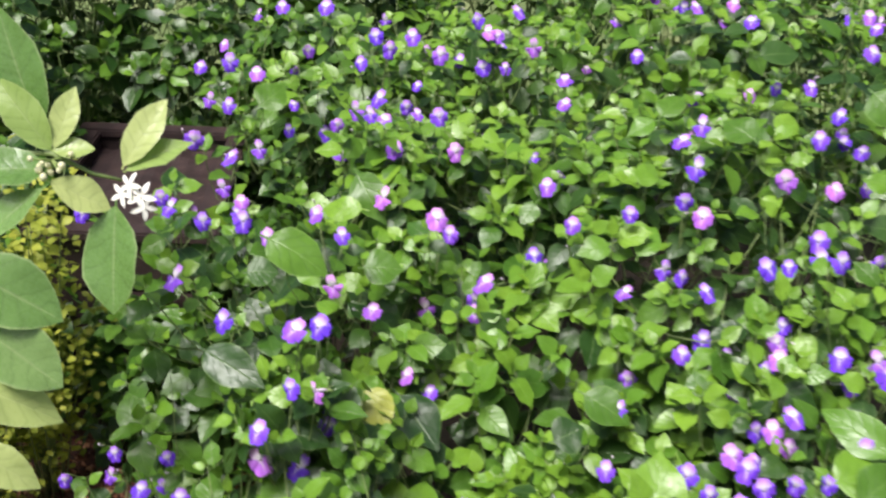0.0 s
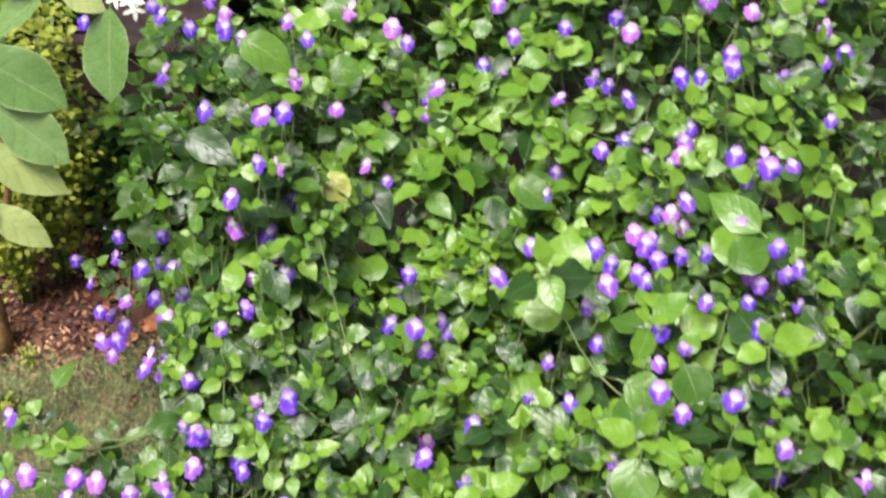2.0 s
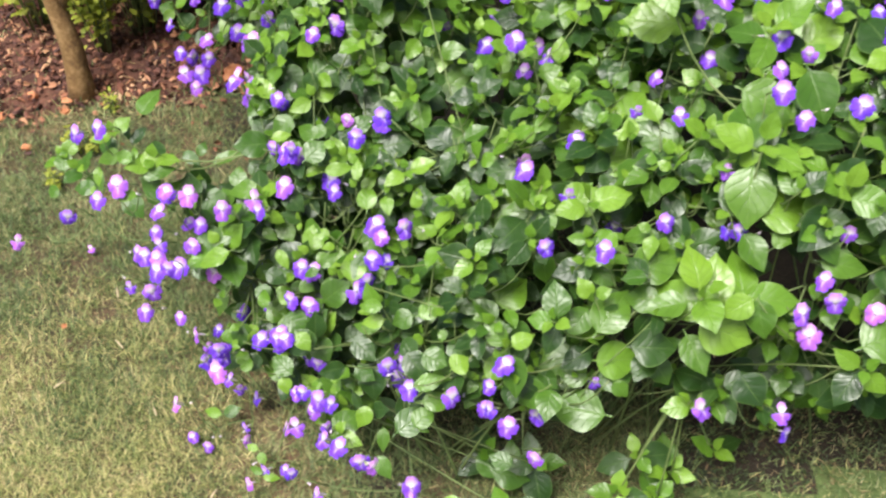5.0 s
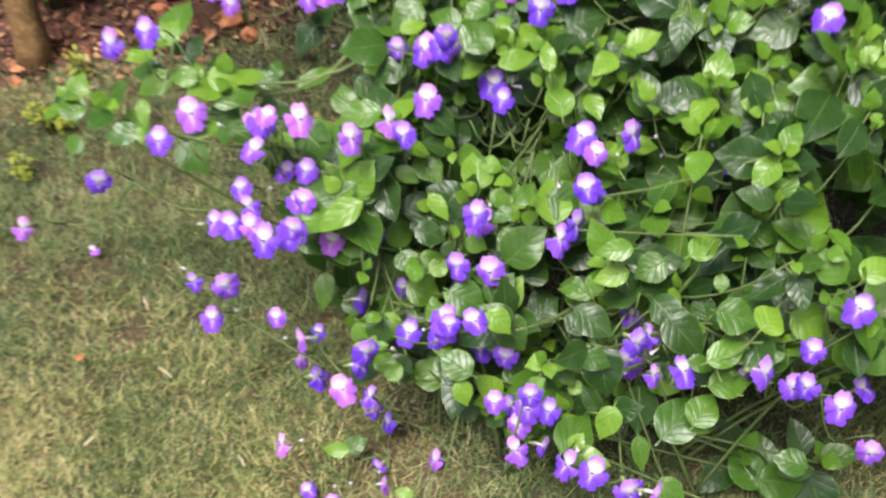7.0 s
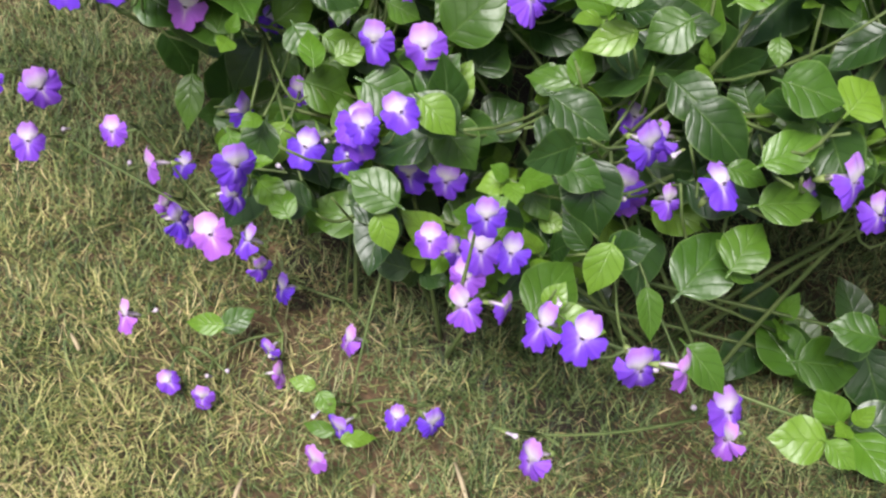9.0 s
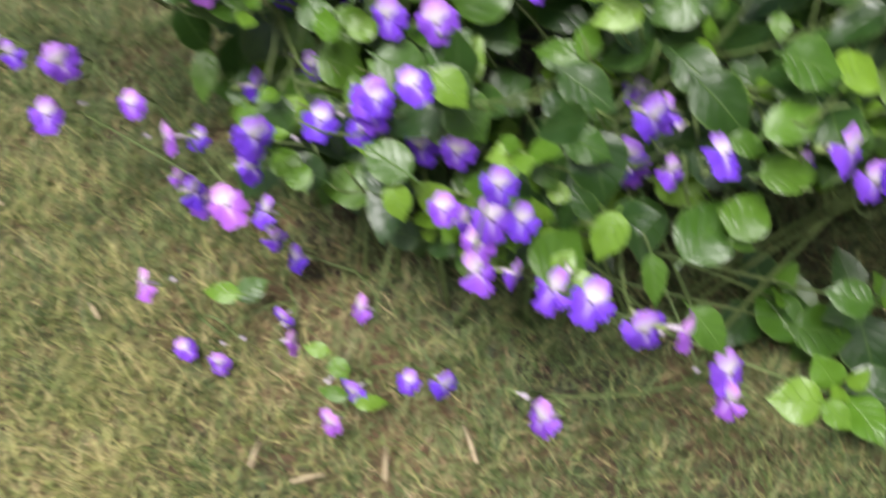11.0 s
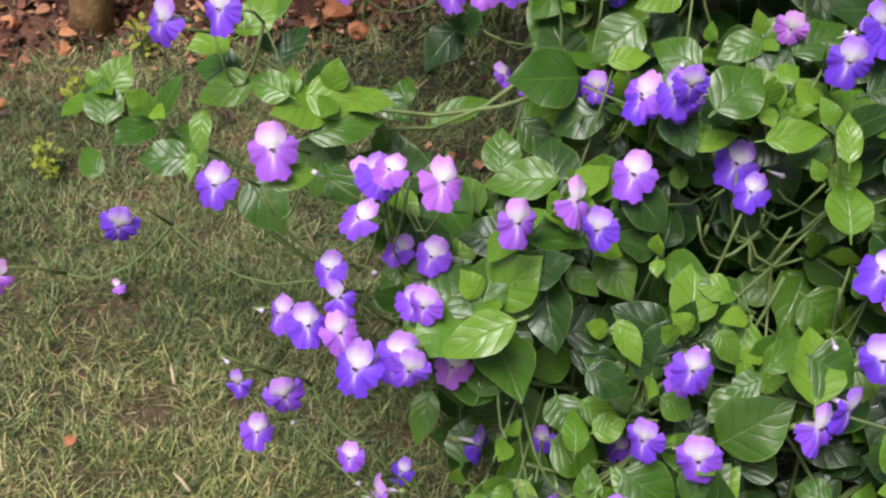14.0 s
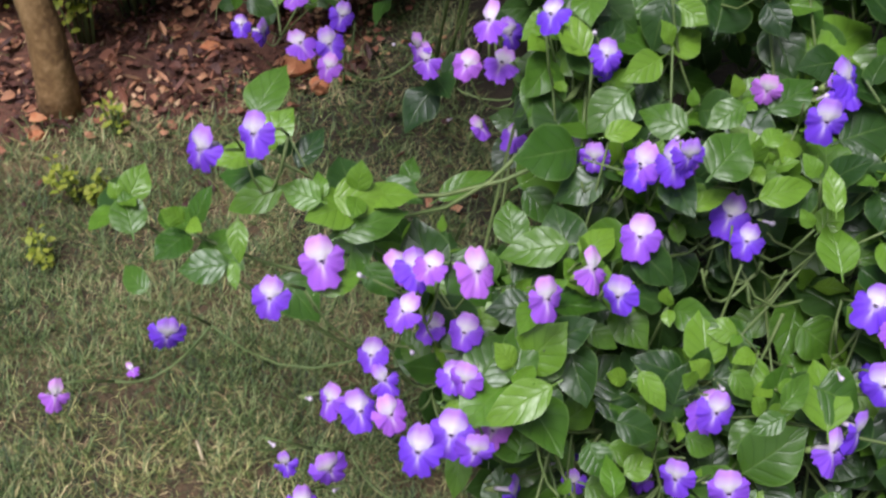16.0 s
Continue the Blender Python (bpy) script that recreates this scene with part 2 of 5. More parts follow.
class Pile:
    """Gathers many small pieces into one mesh."""

    def __init__(self):
        self.v, self.f, self.uv, self.s, self.n = [], [], [], [], 0

    def add(self, verts, faces, uv=None, slot=0):
        self.v.append(np.asarray(verts, float))
        self.f.extend([[i + self.n for i in f] for f in faces])
        self.uv.append(np.zeros((len(verts), 2)) if uv is None else np.asarray(uv, float))
        self.s.extend([slot] * len(faces))
        self.n += len(verts)

    def piece(self, shape, m, slot=0):
        v, f, uv = shape
        self.add(v @ m[:3, :3].T + m[:3, 3], f, uv, slot)

    def tube(self, points, radii, sides=5, slot=0):
        pts = [np.asarray(p, float) for p in points]
        verts, faces = [], []
        for i, p in enumerate(pts):
            d = unit(pts[min(i + 1, len(pts) - 1)] - pts[max(i - 1, 0)])
            a = unit(np.cross(d, (0.31, 0.87, 0.38)))
            b = np.cross(d, a)
            for k in range(sides):
                w = 2 * math.pi * k / sides
                verts.append(p + radii[i] * (a * math.cos(w) + b * math.sin(w)))
        for i in range(len(pts) - 1):
            for k in range(sides):
                k2 = (k + 1) % sides
                faces.append((i * sides + k, i * sides + k2, (i + 1) * sides + k2, (i + 1) * sides + k))
        faces.append(tuple(range(sides))[::-1])
        faces.append(tuple((len(pts) - 1) * sides + k for k in range(sides)))
        self.add(verts, faces, None, slot)

    def mesh(self, name, mats, smooth=True):
        return from_data(name, np.concatenate(self.v), self.f, mats, np.concatenate(self.uv), self.s, smooth)


def bend(a, b, lift, n=6):
    """Points of an arching stem from a to b."""
    a, b = np.asarray(a, float), np.asarray(b, float)
    c = np.asarray([a[0] * 0.45 + b[0] * 0.55, a[1] * 0.45 + b[1] * 0.55, max(a[2], b[2]) * 0.75 + lift])
    return [(1 - t) ** 2 * a + 2 * t * (1 - t) * c + t * t * b for t in np.linspace(0, 1, n)]


def leaf_shape(profile, cols, fold, droop, curl, wavy, seed, petiole=0.16):
    """A leaf one unit long: verts, faces and uv (across -1..1, along 0..1)."""
    rnd = random.Random(seed)
    rows = len(profile)
    verts, uv, faces = [], [], []
    for i, (v, w) in enumerate(profile):
        for c in range(cols):
            u = 2 * c / (cols - 1) - 1
            x = u * w
            z = fold * abs(x) - droop * v * v + curl * (abs(u) ** 2) * w + wavy * math.sin(v * 11 + u * 2 + seed) * abs(u) * w
            verts.append((x + 0.006 * rnd.uniform(-1, 1) * abs(u), v + petiole + 0.06 * abs(u) * w, z))
            uv.append((u, v))
    for i in range(rows - 1):
        for c in range(cols - 1):
            a = i * cols + c
            faces.append((a, a + 1, a + cols + 1, a + cols))
    mid = cols // 2
    n = len(verts)
    verts += [(-0.015, 0, -0.004), (0.015, 0, -0.004)]
    uv += [(0, 0), (0, 0)]
    faces.append((n, n + 1, mid + 1, mid - 1))
    return np.array(verts), faces, np.array(uv)


ROUND = [(0, 0.05), (0.05, 0.20), (0.16, 0.335), (0.33, 0.40), (0.50, 0.385), (0.66, 0.30), (0.80, 0.175), (0.91, 0.07), (1.0, 0.005)]
OVATE = [(0, 0.03), (0.07, 0.17), (0.2, 0.30), (0.35, 0.35), (0.5, 0.325), (0.66, 0.255), (0.82, 0.15), (0.94, 0.05), (1.0, 0.006)]
COARSE = [(0, 0.05), (0.2, 0.34), (0.5, 0.37), (0.8, 0.2), (1.0, 0.01)]


def finer(profile):
    """The same outline with points between, rounded off."""
    out = []
    for i in range(len(profile) - 1):
        p, q, r, s = (profile[min(max(k, 0), len(profile) - 1)] for k in (i - 1, i, i + 1, i + 2))
        out += [q, tuple((9 * (q[k] + r[k]) - p[k] - s[k]) / 16 for k in (0, 1))]
    return out + [profile[-1]]


LEAVES = [leaf_shape(ROUND, 3, 0.22, 0.22, -0.10, 0.14, 1), leaf_shape(ROUND, 3, 0.10, 0.36, -0.06, 0.20, 2),
          leaf_shape(OVATE, 3, 0.28, 0.22, -0.08, 0.12, 3), leaf_shape(OVATE, 3, 0.22, 0.10, 0.05, 0.16, 4),
          leaf_shape(ROUND, 3, 0.30, 0.08, -0.14, 0.16, 5)]
FAR_LEAVES = [leaf_shape(COARSE, 3, 0.3, 0.2, 0, 0, 6), leaf_shape(COARSE, 3, 0.15, 0.3, 0, 0, 7)]
YELLOW_LEAF = leaf_material("leaf_yellowing", (0.38, 0.42, 0.05), (0.48, 0.50, 0.08), True)
YELLOW_MESH = [from_data("leaf", *LEAVES[k][:2], [YELLOW_LEAF], LEAVES[k][2]) for k in range(len(LEAVES))]
FINE = [leaf_shape(finer(p), 5, *rest) for p, *rest in ((ROUND, 0.32, 0.22, -0.22, 0.08, 1), (ROUND, 0.18, 0.34, -0.16, 0.10, 2), (OVATE, 0.34, 0.22, -0.16, 0.08, 3),
                                                         (OVATE, 0.22, 0.10, 0.0, 0.10, 4), (ROUND, 0.46, 0.08, -0.34, 0.09, 5))]
LEAF_MESH = [[from_data("leaf", *s[:2], [LEAF_ONE[a]], s[2]) for s in FINE] for a in range(3)]


def sheet(rows, cols, place, shade, verts, faces, uv):
    """A petal: a grid of points given by place(r, u), tinted by shade(r, u)."""
    n0 = len(verts)
    for i in range(rows):
        for c in range(cols):
            r, u = i / (rows - 1), 2 * c / (cols - 1) - 1
            verts.append(place(r, u))
            uv.append((shade(r, u), r))
    for i in range(rows - 1):
        for c in range(cols - 1):
            a = n0 + i * cols + c
            faces.append((a, a + 1, a + cols + 1, a + cols))


def corolla(seed, spread, long):
    """Two-lipped flower: a domed pale upper lip over a wide, scalloped lower lip."""
    rnd = random.Random(seed)
    verts, faces, uv = [], [], []
    depth = [rnd.uniform(0.92, 1.08) for _ in range(3)]
    tilt = rnd.uniform(-0.06, 0.10)

    def lower(r, u):
        a = radians(-90 + 124 * spread * u)
        s = min((u + 1) * 1.5, 2.999)
        k, frac = int(s), s - int(s)
        full = max(0.0, math.sin(math.pi * frac)) ** 0.42
        dent = math.exp(-((frac - 0.5) / 0.10) ** 2)
        size = (0.43, 0.43 + 0.10 * long, 0.43)[k] * depth[k]
        edge = size * (0.83 + 0.22 * full - 0.12 * dent + 0.035 * math.cos(frac * 25.1 + seed))
        rad = 0.045 + (edge - 0.045) * r
        z = 0.05 * math.sin(r * 2.3) - (0.06 + 0.10 * abs(u)) * r * r - 0.04 * (1 - full) * r + 0.05 * math.sin(u * 7 + seed) * r + 0.018 * math.sin(u * 31 + seed) * r * r
        return (rad * math.cos(a), rad * math.sin(a) - 0.04, z)

    def upper(r, u):
        wide = (0.10 + 0.19 * math.sin(min(1.0, r * 1.3) * math.pi / 2)) * spread
        top = 1 - 0.36 * abs(u) ** 3 - 0.07 * math.exp(-(u / 0.16) ** 2) + 0.04 * math.sin(u * 8 + seed)
        return (u * wide * (1 - 0.12 * r * r), -0.04 + 0.48 * r * top, 0.04 + (0.22 + tilt) * r - 0.24 * r * r - 0.05 * u * u + 0.03 * math.sin(u * 4 + seed) * r)

    sheet(5, 43, lower, lambda r, u: max(0.35 * max(0, abs(u) - 0.6), 0.8 * math.exp(-(u / 0.07) ** 2) * (1 - r), 0.5 * math.exp(-(r / 0.16) ** 2)), verts, faces, uv)
    sheet(6, 9, upper, lambda r, u: 1 - 0.3 * abs(u), verts, faces, uv)
    # a flat dark disc stands in for the shade inside the tube's mouth
    n = len(verts)
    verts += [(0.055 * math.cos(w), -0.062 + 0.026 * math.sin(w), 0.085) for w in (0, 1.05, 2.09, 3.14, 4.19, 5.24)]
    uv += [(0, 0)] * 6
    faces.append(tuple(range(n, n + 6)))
    return from_data("flower", verts, faces, [PETAL, THROAT_SHADE], uv, [0] * (len(faces) - 1) + [1])


def trumpet():
    """The tube behind a flower and its green calyx."""
    p = Pile()
    p.tube([(0, 0, 0.02), (0, -0.01, -0.12), (0, -0.05, -0.36), (0, -0.13, -0.6)], [0.085, 0.06, 0.05, 0.04], 6, 0)
    p.tube([(0, -0.11, -0.52), (0, -0.15, -0.64), (0, -0.2, -0.78)], [0.075, 0.065, 0.025], 6, 1)
    for k in range(5):
        w = 2 * math.pi * k / 5
        c = np.array([0.06 * math.cos(w), -0.11 + 0.06 * math.sin(w), -0.52])
        p.tube([c, c + (0.05 * math.cos(w), 0.05 * math.sin(w) + 0.03, 0.16)], [0.022, 0.004], 3, 1)
    return p.mesh("calyx", [TUBE, CALYX])


def bud_mesh():
    p = Pile()
    p.tube([(0, 0, -0.4), (0, 0, -0.2), (0, 0, 0.1), (0, 0, 0.3), (0, 0, 0.42)], [0.03, 0.06, 0.08, 0.15, 0.03], 6, 0)
    p.tube([(0, 0, -0.62), (0, 0, -0.5), (0, 0, -0.3)], [0.02, 0.07, 0.06], 6, 1)
    return p.mesh("bud", [TUBE, CALYX])


FLOWERS = [corolla(1, 1.0, 1.0), corolla(4, 0.92, 1.15), corolla(7, 1.05, 0.8), corolla(12, 0.97, 1.0), corolla(15, 1.02, 0.9), corolla(9, 0.72, 1.2)]
TRUMPET, BUD_MESH = trumpet(), bud_mesh()


# ---- ground ----
def smooth(a, b, x):
    t = max(0.0, min(1.0, (x - a) / (b - a)))
    return t * t * (3 - 2 * t)


def near_litter(x, y):
    """How far a place lies inside the bare red patch under the small tree, 0 to 1."""
    d = math.hypot((x + 0.80) / 0.50, (y - 1.90) / 0.57) + 0.10 * noise.noise((x * 5, y * 5, 0))
    return max(0.0, min(1.0, (1.06 - d) / 0.22))


def front_edge(x):
    """Where the mound of bushes begins, seen from the lawn."""
    return 0.44 + 0.22 * smooth(-0.08, -0.42, x) - 0.06 * smooth(0.2, 1.0, x)


def skirt(x):
    """The line on the lawn where the foliage's edge falls as the camera sees it."""
    return float(np.interp(x, (-0.56, -0.41, -0.36, -0.29, -0.23, -0.14, -0.09, 0.0, 0.07, 0.15, 0.34), (1.07, 0.90, 0.82, 0.73, 0.685, 0.64, 0.60, 0.62, 0.665, 0.69, 0.70)))


def clear_of_lawn(q):
    """Whether q, projected from a camera position onto the ground, falls behind the skirt line."""
    wide = min(1.4 * q[2], 0.6)
    return q[1] + 0.86 * q[2] > skirt(q[0] + (q[0] + 0.31) * wide / (1 - wide))


def ground_height(x, y):
    return 0.008 * noise.noise((x * 3.1, y * 3.1, 0)) + 0.004 * noise.noise((x * 11, y * 11, 3))


def ground():
    steps = [-60, -25, -12, -6, -4, -3] + [-2.4 + 0.05 * i for i in range(97)] + [3, 4, 6, 12, 25, 60]
    ys = [-60, -25, -10, -5, -3, -2] + [-1.4 + 0.05 * i for i in range(106)] + [4.5, 6, 9, 14, 30, 60]
    verts = [(x, y, ground_height(x, y) if abs(x) < 2.4 and -1.4 < y < 4 else 0) for y in ys for x in steps]
    w = len(steps)
    faces = [(j * w + i, j * w + i + 1, (j + 1) * w + i + 1, (j + 1) * w + i) for j in range(len(ys) - 1) for i in range(w - 1)]
    slots = []
    for f in faces:
        c = np.mean([verts[k] for k in f], axis=0)
        # slot 2: soil darkened under the mound and in its hollow, in place of shade
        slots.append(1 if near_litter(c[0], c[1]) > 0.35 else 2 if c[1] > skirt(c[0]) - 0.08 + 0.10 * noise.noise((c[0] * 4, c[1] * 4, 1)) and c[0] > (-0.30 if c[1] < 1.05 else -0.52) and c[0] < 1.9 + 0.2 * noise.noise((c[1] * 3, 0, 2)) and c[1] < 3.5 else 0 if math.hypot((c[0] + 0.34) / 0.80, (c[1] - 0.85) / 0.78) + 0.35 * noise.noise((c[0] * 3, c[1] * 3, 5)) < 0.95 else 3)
    ob = new("ground", from_data("ground", verts, faces, [SOIL, RED_SOIL, SHADED_SOIL, FAR_LAWN], None, slots))
    tagged(ob, "short patchy lawn soil with a bare red-brown patch", "ground", kind="structure")


def lawn():
    """Short, worn grass: fine blades bend and lean every way, dead ones lie flat between them."""
    rng = np.random.default_rng(5)
    points, slots = [], []

    def sow(count, x0, x1, y0, y1, low, high, width, dead=0.20):
        x, y = rng.uniform(x0, x1, count), rng.uniform(y0, y1, count)
        patch = np.array([noise.noise((a * 6, b * 6, 1.7)) for a, b in zip(x, y)])
        tuft = np.array([noise.noise((a * 26, b * 26, 4)) for a, b in zip(x, y)])
        bare = np.array([max(0.96 * near_litter(a, b), 0.85 * smooth(skirt(a) - 0.08, skirt(a) + 0.16, b) * smooth(-0.3, -0.05, a), 0.25 * smooth(1.0, 1.3, b)) for a, b in zip(x, y)])
        keep = (rng.random(count) > bare) & (rng.random(count) < 0.80 + 0.50 * patch + 0.60 * tuft)
        x, y, patch, tuft = x[keep], y[keep], patch[keep], tuft[keep]
        n = len(x)
        z = np.array([ground_height(a, b) for a, b in zip(x, y)]) - 0.002
        flat = rng.random(n) < dead * (1 - 0.9 * patch) + 0.12 * np.clip((y - 0.95) / 0.3, 0, 1)
        h = rng.uniform(low, high, n) * (0.85 + 0.5 * tuft)
        long = h
        up = np.where(flat, rng.uniform(0.05, 0.35, n), rng.uniform(0.15, 0.85, n))
        h, lean = long * up, long * np.sqrt(1 - up * up)
        turn, swing = rng.uniform(0, 6.2832, n), rng.uniform(-0.5, 0.5, n)
        w = width * rng.uniform(0.6, 1.35, n)
        out = np.empty((n, 5, 3))
        for k, (t, s) in enumerate(((0, 1.0), (0.55, 0.85))):
            a = turn + swing * t
            cx, cy = x + np.cos(a) * lean * t, y + np.sin(a) * lean * t
            for j, sign in enumerate((-1, 1)):
                out[:, 2 * k + j] = np.stack((cx - sign * np.sin(a) * w * s, cy + sign * np.cos(a) * w * s, z + h * t * (1.35 - 0.35 * t)), 1)
        a = turn + swing
        out[:, 4] = np.stack((x + np.cos(a) * lean, y + np.sin(a) * lean, z + h), 1)
        points.append(out)
        dry = np.clip((0.90 - y - 0.25 * patch) / 0.32, 0, 1) * np.clip((-0.22 - x) / 0.22, 0.06, 1) * 0.86 + 0.04
        slots.append(np.where(flat, 2, np.where(rng.random(n) < dry, 1, 0)))

    sow(310000, -1.02, 0.34, 0.26, 1.34, 0.014, 0.034, 0.00044)
    sow(36000, -1.15, -0.25, 1.34, 1.75, 0.016, 0.038, 0.0006)
    sow(26000, 0.34, 1.0, 0.2, 0.80, 0.012, 0.030, 0.0008)
    sow(26000, -2.4, 2.6, -1.6, 0.26, 0.014, 0.036, 0.0026)
    sow(12000, -2.6, -1.02, 0.26, 3.4, 0.014, 0.036, 0.0026)
    sow(7000, 1.6, 2.6, 0.3, 3.4, 0.014, 0.036, 0.0028)
    v = np.concatenate(points).reshape(-1, 3)
    s = np.concatenate(slots)
    n = len(s)
    me = bpy.data.meshes.new("lawn_grass")
    me.vertices.add(len(v))
    me.vertices.foreach_set("co", v.ravel())
    corner = np.array((0, 1, 3, 2, 2, 3, 4))
    me.loops.add(7 * n)
    me.loops.foreach_set("vertex_index", (5 * np.arange(n)[:, None] + corner).ravel().astype(np.int32))
    me.polygons.add(2 * n)
    me.polygons.foreach_set("loop_start", (7 * np.arange(n)[:, None] + np.array((0, 4))).ravel().astype(np.int32))
    me.polygons.foreach_set("material_index", np.repeat(s, 2).astype(np.int32))
    for m in (GRASS, DRY_GRASS, THATCH):
        me.materials.append(m)
    me.update(calc_edges=True)
    me.validate()
    ob = new("lawn_grass", me)
    tagged(ob, "short worn lawn of green and straw-coloured blades", "grass", kind="stuff")


def litter():
    """Red-brown chips and curled dead leaves over the bare patch."""
    rnd = random.Random(8)
    p = Pile()
    dead = [leaf_shape(COARSE, 3, 0.55, 0.5, 0, 0, 31, 0.03), leaf_shape([(0, 0.04), (0.3, 0.2), (0.65, 0.17), (1.0, 0.01)], 3, 0.9, -0.4, 0, 0, 32, 0.03)]
    for k in range(11000):
        x, y = rnd.uniform(-1.35, -0.28), rnd.uniform(1.2, 2.65)
        if rnd.random() > near_litter(x, y) ** 0.7 + 0.04:
            continue
        big = k % 4 == 0
        s = rnd.uniform(0.010, 0.026) if big else rnd.uniform(0.003, 0.011)
        n = unit((rnd.uniform(-0.8, 0.8), rnd.uniform(-0.8, 0.8), 1))
        m = basis((x, y, ground_height(x, y) + 0.005 + rnd.uniform(0, 0.010)), (rnd.uniform(-1, 1), rnd.uniform(-1, 1), 0.15), n, s)
        if big:
            p.piece(dead[k // 4 % 2], m)
            continue
        h = rnd.uniform(-0.3, 0.3)
        v = np.array([(-0.4, -0.6, 0), (0.35, -0.7, h), (0.5, 0.5, 0.05), (-0.3, 0.75, h), (0.02, 0, 0.25)])
        p.piece((v, [(0, 1, 4), (1, 2, 4), (2, 3, 4), (3, 0, 4)], np.zeros((5, 2))), m)
    ob = new("leaf_litter", p.mesh("leaf_litter", [LITTER], False))
    tagged(ob, "red-brown chips and dead leaves on bare soil", "leaf litter", kind="stuff")


ground()
lawn()
litter()


# ---- violet-flowering bushes ----
def canopy(x, y):
    """Height of the bushes' leafy surface."""
    s = smooth(-0.22, 0.10, x)
    low = 0.27 + 0.23 * s + (y - 0.6) * (0.80 - 0.65 * s) + 0.13 * smooth(0.15, 0.45, x)
    high = 0.46 + 0.34 * smooth(0.75, 1.6, y) + 0.12 * smooth(0.1, 0.5, x)
    high += 0.24 * math.exp(-((x + 0.15) / 0.13) ** 2 - ((y - 0.98) / 0.12) ** 2)
    high -= 0.10 * math.exp(-((x - 0.03) / 0.1) ** 2 - ((y - 1.03) / 0.1) ** 2)
    high -= 0.30 * math.exp(-((x - 0.55) / 0.35) ** 2 - ((y - 1.9) / 0.10) ** 2)
    high *= 0.30 + 0.70 * smooth(-0.60 - 0.22 * smooth(1.2, 1.7, y), -0.20, x)
    k = smooth(0.82, 1.0, y)
    rise = 1 - 0.28 * math.exp(-max(y - front_edge(x), 0) / 0.07)
    return (low * (1 - k) + high * k) * rise + 0.05 * noise.noise((x * 6, y * 6, 2.0))


def inside(x, y):
    left = -0.40 + 0.24 * smooth(0.95, 1.2, y) - 0.20 * smooth(1.7, 1.9, y)
    return y > front_edge(x) and x > left


VIEW = (-0.12, -0.62, 0.62)
TO_CAMERA = unit((-0.18, -0.78, 0.60))
BUSHES = []


def shoot_leaves(rnd, tip, axis, big, pairs, tone, out):
    """Opposite pairs of leaves down a shoot; the pairs stand crosswise."""
    axis = unit(axis)
    side = unit(np.cross(axis, (rnd.uniform(-1, 1), rnd.uniform(-1, 1), rnd.uniform(-0.3, 0.3))))
    other = np.cross(axis, side)
    turn, down = rnd.uniform(0, 3.1416), 0.0
    for k in range(pairs):
        share = (0.42, 0.78, 1.0, 1.0, 0.92, 0.85)[min(k, 5)]
        rise = (1.1, 0.5, 0.2, 0.0, -0.15, -0.25)[min(k, 5)]
        for s in (0, math.pi):
            if k > 1 and rnd.random() < 0.15:
                continue
            w = turn + s + rnd.uniform(-0.4, 0.4)
            radial = side * math.cos(w) + other * math.sin(w)
            d = unit(radial + axis * (rise + rnd.uniform(-0.35, 0.35)) + np.array((0, 0, -0.12 * k)))
            n = unit(axis + np.array((0, -0.15, 0.4)) + np.array([rnd.uniform(-0.6, 0.6) for _ in range(3)]))
            size = big * share * rnd.uniform(0.75, 1.15)
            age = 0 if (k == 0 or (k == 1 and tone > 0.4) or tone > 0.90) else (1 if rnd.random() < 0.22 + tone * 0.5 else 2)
            out.append((basis(np.asarray(tip) - axis * down, d, n, size), age, rnd.randrange(len(LEAVES))))
        down += big * rnd.uniform(0.28, 0.5) * (0.5 + 0.5 * share)
        turn += math.pi / 2


